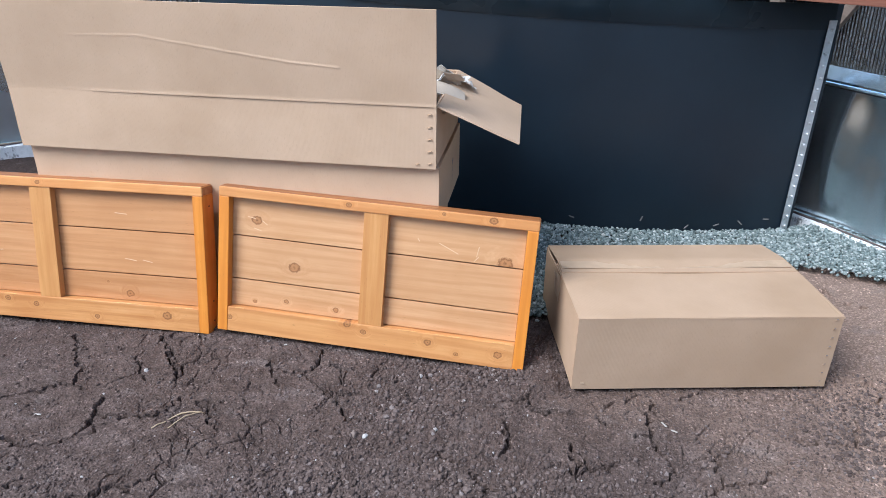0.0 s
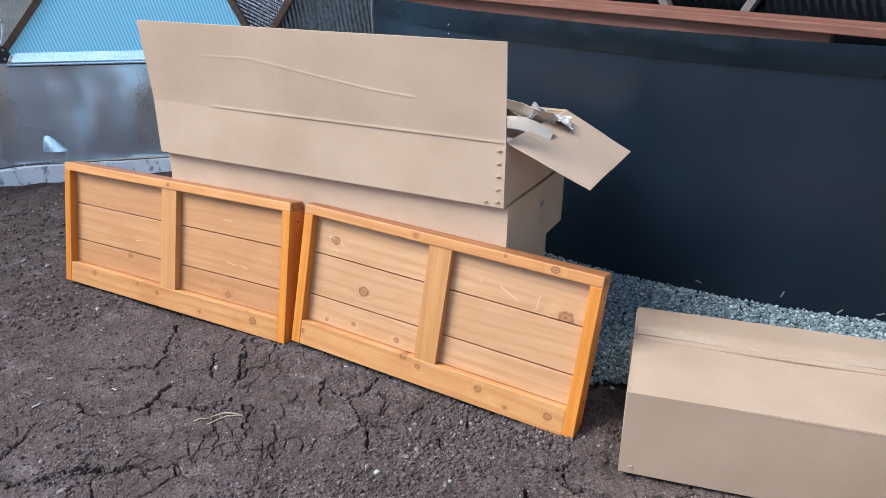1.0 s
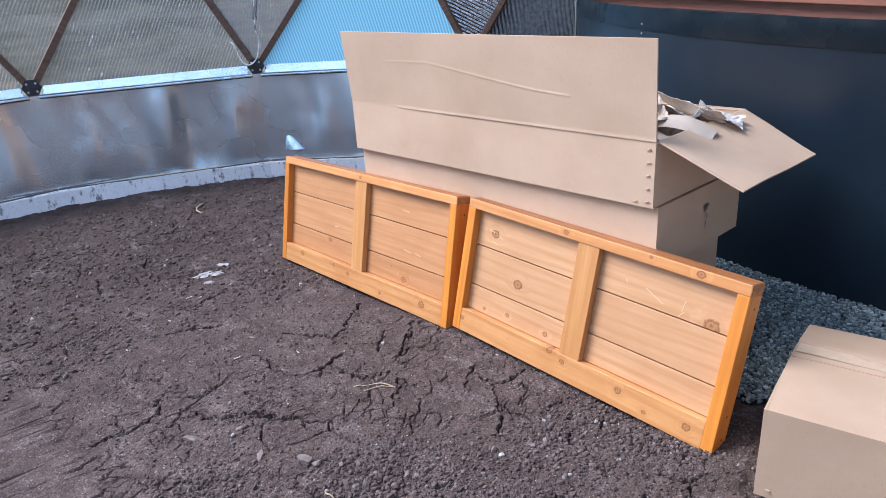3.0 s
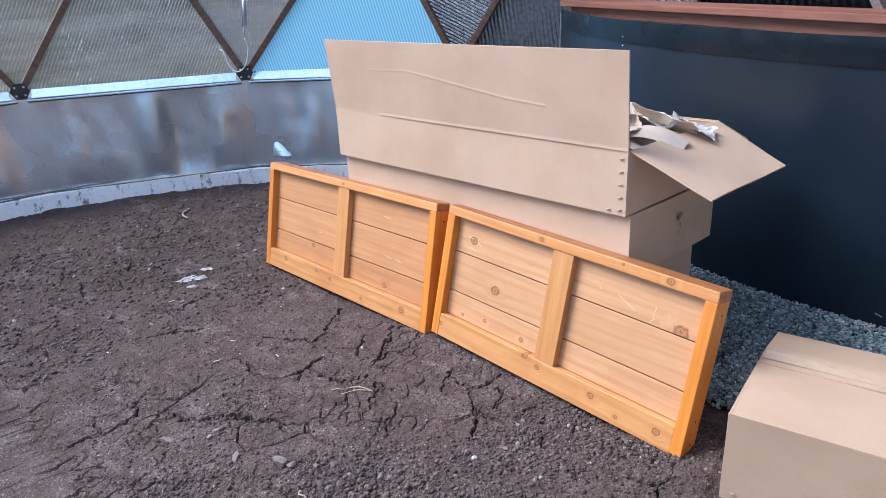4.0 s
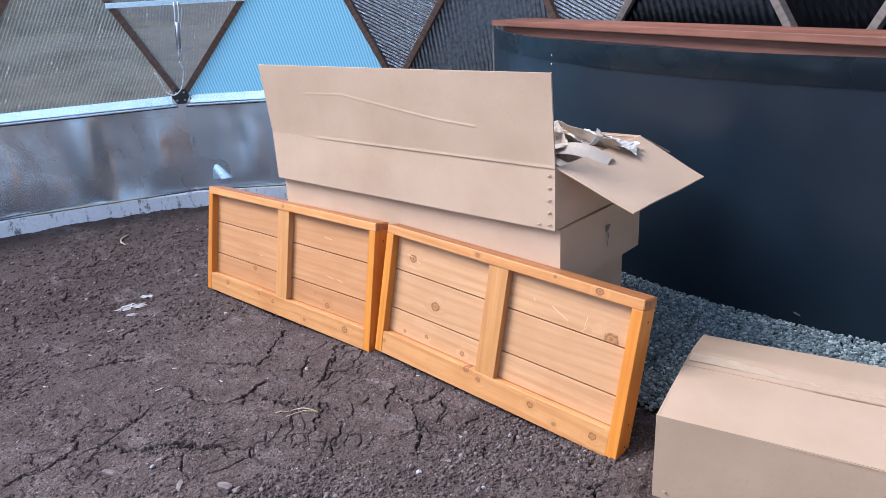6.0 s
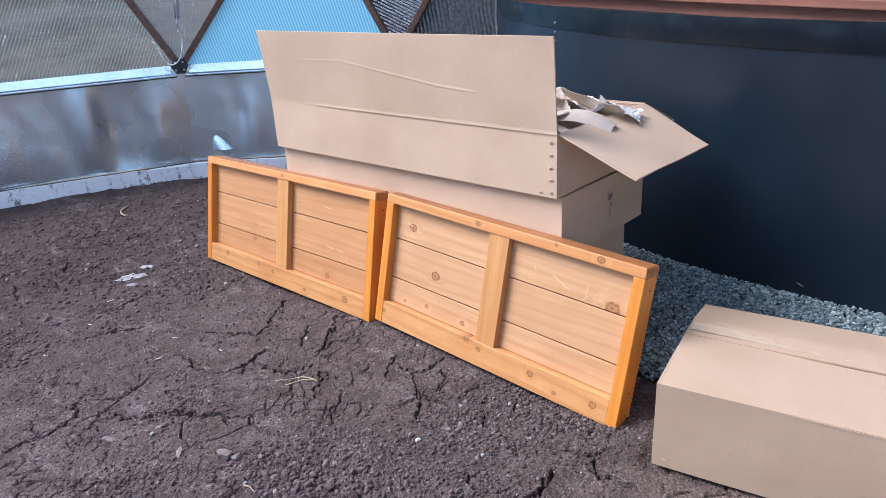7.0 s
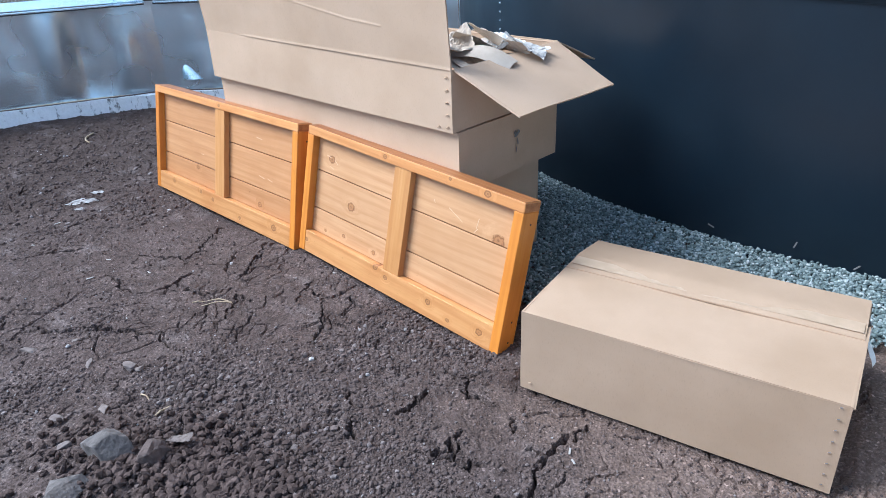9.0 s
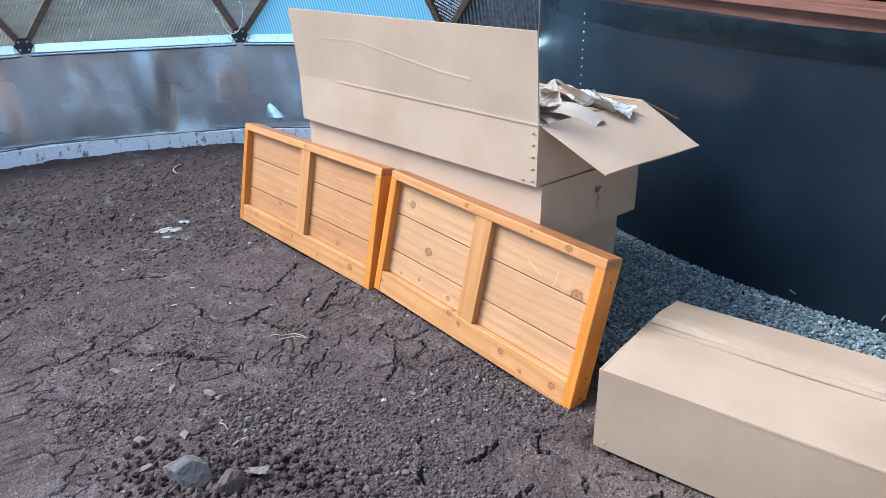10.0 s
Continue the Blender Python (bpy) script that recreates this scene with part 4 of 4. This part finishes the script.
def front_flap(u, v):
    x, z = 0.008 * v + u * (UL - 0.008 * v), 0.320 * v
    y = -0.030 * v + 0.010 * noise.noise((x * 1.4, z * 2, 6)) * v - 0.0036 * ridge(x, z, WRINKLE, 0.0032) * 0.6 * (0.1 + 0.8 * min(1, x))
    y -= 0.0018 * math.exp(-((v / 0.025) ** 2)) * (1 if x > 0.33 else 0.2)
    return (x, y, UH + z)


part("front_flap", sheet(300, 100, front_flap, T), CARD, opened, "creased upright flap")


def end_flap(u, v):
    bend = 0.012 * noise.noise((u * 2, v * 2, 3))
    return (UL + 0.003 + 0.285 * u * (1 - 0.06 * v), 0.012 + v * (UD - 0.02), UH + 0.002 - 0.115 * u - 0.02 * u * v + 0.5 * bend * u)


part("end_flap", sheet(12, 16, end_flap, T), CARD, opened, "folded-out end flap")
part("back_flap", sheet(30, 6, lambda u, v: (u * UL, UD + 0.29 * v, UH - 0.12 * v + 0.01 * noise.noise((u * 3, v, 2))), T), CARD, opened)


def crumpled(w, d, seed, amp, thin=0.0012, n=22, fold=1.0):
    """Creased paper: a few straight folds and small dents between them."""
    folds = random.Random(int(seed * 10))
    lines = [(folds.uniform(0, 3.14), folds.uniform(-0.35, 0.35), folds.uniform(0.5, 1.3) * folds.choice((-1, 1, 1))) for _ in range(7)]

    def place(u, v):
        x, y = u - 0.5, v - 0.5
        z = sum(h * abs(x * math.cos(a) + y * math.sin(a) - o) for a, o, h in lines) * 0.9 * fold
        z += 0.35 * noise.noise((u * 3, v * 3, seed)) + 0.22 * abs(noise.noise((u * 8, v * 8, seed + 3)))
        ex = 0.08 * noise.noise((v * 6, seed, 1)) * (abs(x) > 0.3)
        ey = 0.08 * noise.noise((u * 6, seed, 2)) * (abs(y) > 0.3)
        return ((x + ex) * w, (y + ey) * d, amp * z)
    bm = sheet(n, n, place, thin)
    for f in bm.faces:
        f.smooth = False
    return bm


for x, y, z, w, d, seed, amp, rx, ry, rz, mat, text in (
    (0.70, 0.44, 0.868, 0.24, 0.26, 1.0, 0.032, 6, 8, 20, PAPER, "crumpled brown packing paper in the open carton"),
    (0.62, 0.58, 0.87, 0.30, 0.30, 2.0, 0.04, -8, 5, 60, PAPER, "crumpled brown packing paper in the open carton"),
    (0.74, 0.54, 0.89, 0.24, 0.12, 4.0, 0.022, -18, 14, 10, PAPER, "curled strip of brown packing paper over the edge"),
    (0.74, 0.38, 0.87, 0.22, 0.09, 5.0, 0.014, 14, 18, -8, PAPER, "curled strip of brown packing paper over the edge"),
    (0.66, 0.40, 0.882, 0.15, 0.13, 14.0, 0.05, 20, -15, 50, PAPER, "crumpled brown packing paper in the open carton"),
    (0.74, 0.56, 0.888, 0.18, 0.13, 15.0, 0.045, -15, 10, 100, PLASTIC, "pale crumpled packing paper beside the flap"),
    (0.60, 0.30, 0.90, 0.14, 0.12, 16.0, 0.05, 30, 10, 10, PAPER, "crumpled brown packing paper in the open carton"),
    (0.35, 0.46, 0.84, 0.5, 0.36, 6.0, 0.04, 0, 0, 5, PAPER, "crumpled brown packing paper in the open carton"),
):
    tagged(part("packing_paper", crumpled(w, d, seed, amp), mat, None, "", pose(x, y, z, rx, ry, rz)), text, "packing paper", "packing paper")
tagged(part("packing_paper", sheet(20, 6, lambda u, v: (0.26 * (u - 0.5), 0.085 * (v - 0.5), 0.05 * math.sin(u * 2.6) - 0.02 * u + 0.012 * math.sin(v * 3.1)), 0.0012), PAPER, None, "", pose(0.77, 0.42, 0.875, 18, 8, 12)), "curled smooth strip of brown packing paper", "packing paper", "packing paper")
tagged(part("plastic_film", crumpled(0.16, 0.11, 8.0, 0.035), FILM, None, "", pose(0.83, 0.60, 0.90, 6, 10, 30)), "crinkled shiny white film on the flap", "plastic film")

# the small carton on the soil
S = pose(1.376, -0.081, -0.009, 0, 0, 12.1)
SL, SD, SH = 0.902, 0.615, 0.286
small = carton("carton", S, SL, SD, SH, "small closed brown carton standing on dry soil", lid=False, back=0.034, card=CARD_DARK)
part("rear_flap", sheet(16, 16, lambda u, v: (0.004 + u * (SL - 0.008), SD + 0.003 - 0.29 * v, SH - 0.029 + 0.031 * min(1, v / 0.66) - 0.012 * max(0, v - 0.6)), 0.005), CARD_DARK, small)


def top_flap(u, v):
    sag = 0.006 * noise.noise((u * 2.5, v * 1.5, 4))
    return (0.0 + u * (SL + 0.005), 0.001 + v * 0.413, SH - 0.001 - 0.002 * math.exp(-v * 40) + sag * v - 0.004 * v * math.sin(math.pi * u))


part("front_flap", sheet(30, 24, top_flap, 0.005), CARD_DARK, small)
part("tape", sheet(30, 2, lambda u, v: (0.01 + u * (SL - 0.02), 0.355 + 0.056 * v, SH + 0.0075 + 0.0012 * noise.noise((u * 14, v * 2, 1)) - 0.004 * math.sin(math.pi * u)), 0.0004), TAPE, small, "strip of clear tape along the flap edge")
part("torn_liner", sheet(8, 2, lambda u, v: (0.66 + u * 0.20, 0.418 + 0.02 * v * math.sin(math.pi * u) + 0.012, SH - 0.026), 0.001), CARD_IN, small, "torn darker paper strip", pose(0, 0, 0.012))
part("tape_end", crumpled(0.06, 0.12, 11.0, 0.012, 0.0006, 10), PLASTIC, small, "loose clear tape end", pose(SL + 0.008, 0.46, 0.20, 80, 0, 90))
part("tape_end", crumpled(0.07, 0.13, 12.0, 0.014, 0.0006, 10), TAPE, small, "loose clear tape end", pose(-0.012, 0.36, 0.20, 80, 0, 90))
staples(small, [(SL - 0.024, 0.026 + 0.036 * k) for k in range(8)], w=0.007, mat=MARK)
part("staple", block((0.012, 0.003, 0.006), (0, 0, 0), 0.001), TAPE, small, at=pose(0.035, -0.004, 0.028))


# ---- gravel, crumbs, rocks ----
def unit_stone(seed):
    bm = bmesh.new()
    bmesh.ops.create_icosphere(bm, subdivisions=1, radius=1.0)
    r = random.Random(seed)
    for v in bm.verts:
        v.co *= 0.75 + 0.5 * r.random()
    vs = np.array([v.co[:] for v in bm.verts])
    fs = np.array([[v.index for v in f.verts] for f in bm.faces])
    bm.free()
    return vs, fs


SHAPES = [unit_stone(k) for k in range(8)]


def scatter(name, spots, sizes, flat, material, label, category, seed):
    g = np.random.default_rng(seed)
    verts, faces, off = [], [], 0
    for (x, y, z), s in zip(spots, sizes):
        vs, fs = SHAPES[g.integers(8)]
        q = Euler(g.random(3) * 6.28).to_matrix()
        p = (vs * s * np.array([1.0, 0.6 + 0.5 * g.random(), 0.55 + 0.4 * g.random()])) @ np.array(q)
        p[:, 2] *= flat
        verts.append(p + (x, y, z))
        faces.append(fs + off)
        off += len(vs)
    ob = from_arrays(name, np.concatenate(verts).tolist(), np.concatenate(faces).tolist(), material, False)
    return tagged(ob, label, category, kind="stuff")


g = np.random.default_rng(3)
spots = []
while len(spots) < 36000:
    x, y = 0.1 + 3.0 * g.random(), 0.3 + 1.5 * g.random()
    if y > gravel_border(np.array(x)) + 0.06 * (g.random() - 0.5) - (0.05 if g.random() < 0.06 else 0) and math.hypot(x - TC[0], y - TC[1]) > TR - 0.02 and math.hypot(x - DOME.x, y - DOME.y) < 3.9:
        spots.append((x, y, -0.004 + 0.016 * g.random() + 0.02 * min(1, max(0, (y - 0.5) / 0.5))))
scatter("gravel", spots, 0.005 + 0.0065 * g.random(len(spots)), 0.8, GRAVEL, "blue-grey crushed gravel strip along the tank", "gravel", 5)

N_CRUMB = 150000
px, py = g.uniform(-1.3, 2.5, N_CRUMB), g.uniform(-1.35, 0.2, N_CRUMB)
dens = 0.13 + 0.87 * loose_soil(px, py) ** 1.3
keep = (g.random(N_CRUMB) < dens) & (crack_distance(px, py) > 0.007)
px, py = px[keep][:52000], py[keep][:52000]
ps = 0.0016 + 0.0026 * g.random(len(px)) ** 1.5 + 0.008 * g.random(len(px)) ** 7 * (0.6 + 0.7 * loose_soil(px, py))
fx, fy = g.uniform(-3.4, -0.9, 9000), g.uniform(-1.6, 0.9, 9000)
fs = 0.003 + 0.012 * g.random(9000) ** 4
px, py, ps = np.concatenate([px, fx]), np.concatenate([py, fy]), np.concatenate([ps, fs])
pz = soil_surface(px, py) + ps * 0.25
scatter("soil_crumbs", list(zip(px, py, pz)), ps, 0.85, CRUMB, "small brown soil crumbs strewn over the earth", "soil crumbs", 6)

hx, hy = np.concatenate([g.normal(1.08, 0.16, 1800), g.normal(0.76, 0.14, 400)]), np.concatenate([g.normal(-0.98, 0.09, 1800), g.normal(-1.16, 0.10, 400)])
hs = 0.005 + 0.014 * g.random(2200) ** 1.6
scatter("rubble", list(zip(hx, hy, soil_surface(hx, hy) + hs * 0.4 + 0.006 * g.random(2200))), hs, 0.9, RUBBLE, "heap of loose brown earth clods", "rubble", 9)


def rock(name, x, y, size, squash, seed, mat, label):
    bm = bmesh.new()
    bmesh.ops.create_icosphere(bm, subdivisions=3, radius=1.0)
    r = random.Random(int(seed * 10))
    cuts = [(Vector((r.uniform(-1, 1), r.uniform(-1, 1), r.uniform(-0.2, 1))).normalized(), r.uniform(0.42, 0.72)) for _ in range(7)]
    for v in bm.verts:
        p = v.co.copy()
        v.co *= 1 + 0.35 * noise.noise(p * 1.1 + Vector((seed, 0, 0))) + 0.26 * abs(noise.noise(p * 2.3 + Vector((0, seed, 0)))) - 0.16 * abs(noise.noise(p * 4.5 + Vector((0, 0, seed)))) + 0.07 * noise.noise(p * 9)
        for n, o in cuts:
            over = v.co.dot(n) - o
            if over > 0:
                v.co -= n * over * 0.9
        v.co *= 1 + 0.06 * noise.noise(p * 5 + Vector((seed, seed, 0))) + 0.03 * noise.noise(p * 13)
        v.co = Vector((v.co.x * squash[0], v.co.y * squash[1], v.co.z * squash[2])) * size
    for f in bm.faces:
        f.smooth = False
    z = float(soil_surface(np.array([x]), np.array([y]))[0])
    return tagged(part(name, bm, mat, None, "", pose(x, y, z + size * squash[2] * 0.45, 0, 0, seed * 40)), label, "rock", "rocks by the heap")


rock("rock", 0.725, -1.15, 0.085, (1.0, 0.75, 0.72), 1.3, STONE, "dusty grey rock half sunk in brown soil")
rock("rock", 0.80, -1.31, 0.075, (1.0, 0.8, 0.6), 2.7, STONE, "rounded grey-brown rock beside loose clods")
rock("clod", 0.84, -1.075, 0.068, (1.1, 0.8, 0.6), 3.9, CLOD, "large crumbly brown earth clod")
for x, y, size, squash, seed in ((0.31, -0.92, 0.026, (1.4, 0.7, 0.6), 5.1), (0.35, -0.90, 0.018, (1.2, 0.8, 0.6), 5.7), (0.70, -0.45, 0.015, (1.0, 0.9, 0.8), 6.2), (0.52, -0.87, 0.011, (1.2, 0.9, 0.7), 7.2), (0.17, -1.0, 0.02, (1.4, 0.8, 0.4), 8.1), (0.47, -1.07, 0.022, (1.5, 0.8, 0.4), 8.6), (0.40, -1.2, 0.026, (1.4, 0.9, 0.4), 9.3), (-0.1, -1.12, 0.022, (1.5, 0.9, 0.4), 9.9), (-0.02, -0.98, 0.013, (1.3, 0.9, 0.5), 10.4), (0.58, -1.22, 0.02, (1.3, 0.9, 0.5), 10.9)):
    rock("stone", x, y, size, squash, seed, PALE_STONE, "small pale dusty stone bedded in brown soil")

tagged(part("paper_scrap", crumpled(0.07, 0.035, 21.0, 0.02, 0.001, 12, 0.4), PALE_STONE, None, "", pose(0.84, -0.985, 0.03, 0, 0, 40)), "pale blue-white crumpled scrap among clods", "scrap", "litter")


def splash(x, y, w, d, turn, seed):
    """A thin ragged skin of dried plaster that lies on the soil."""
    bm = bmesh.new()
    c, s = math.cos(radians(turn)), math.sin(radians(turn))
    rings = []
    for ring in (1.0, 0.6, 0.25):
        row = []
        for k in range(26):
            a = 2 * math.pi * k / 26
            r = ring * (1 + 0.55 * noise.noise((math.cos(a) * 2.6, math.sin(a) * 2.6, seed)))
            lx, ly = w * r * math.cos(a), d * r * math.sin(a)
            px, py = x + c * lx - s * ly, y + s * lx + c * ly
            row.append(bm.verts.new((px, py, float(soil_surface(np.array([px]), np.array([py]))[0]) + (0.002 if ring == 1.0 else 0.006))))
        rings.append(row)
    for a, b in zip(rings, rings[1:]):
        for k in range(26):
            bm.faces.new((a[k], a[(k + 1) % 26], b[(k + 1) % 26], b[k]))
    bm.faces.new(rings[-1])
    tagged(part("plaster_patch", bm, LIME), "flat ragged patch of spilled white plaster on soil", "plaster", "litter")


splash(-1.50, -0.415, 0.075, 0.032, 70, 1.0)
splash(-1.58, -0.30, 0.035, 0.020, 40, 4.0)
splash(-1.40, -0.47, 0.030, 0.014, 80, 7.0)
for x, y, rz, s in ((1.675, -0.225, 120, 0.04), (1.705, -0.25, 150, 0.03), (0.80, -0.90, 80, 0.02), (0.63, -1.03, 20, 0.016), (-1.3, -0.62, 100, 0.05), (-0.5, -0.75, 90, 0.045), (-0.95, -1.05, 20, 0.02), (0.30, -0.02, 30, 0.018), (-0.35, -0.55, 10, 0.03), (-0.62, -0.62, 50, 0.03), (-1.1, -0.8, 30, 0.025), (0.86, -0.9, 20, 0.015)):
    z = float(soil_surface(np.array([x]), np.array([y]))[0])
    tagged(part("wood_chip", block((s * 0.7, 0.006, 0.003), (0, 0, 0), 0.0014), WHITE, None, "", pose(x, y, z + 0.003, 6, 4, rz)), "small pale wood chip on the soil", "wood chip", "litter")


def twig(x, y, length, rz, bend, r=0.0025):
    pts = []
    for k in range(9):
        t = k / 8
        lx, ly = length * (t - 0.5), bend * math.sin(t * 2.8)
        c, s = math.cos(radians(rz)), math.sin(radians(rz))
        wx, wy = x + c * lx - s * ly, y + s * lx + c * ly
        pts.append((wx, wy, float(soil_surface(np.array([wx]), np.array([wy]))[0]) + r * 0.8 + 0.004 * math.sin(math.pi * t)))
    tagged(part("twig", tube(pts, r, 6), STRAW), "thin dry twig lying on the soil", "twig", "litter")


twig(-2.80, 0.13, 0.26, 150, 0.05, 0.006)
twig(0.12, -0.50, 0.16, 40, 0.03)
twig(0.62, -0.94, 0.06, 100, 0.006, 0.003)
twig(0.15, -0.49, 0.13, 48, 0.02, 0.002)
twig(0.96, -0.98, 0.06, 75, 0.006)
twig(0.5, -0.95, 0.05, 10, 0.004)
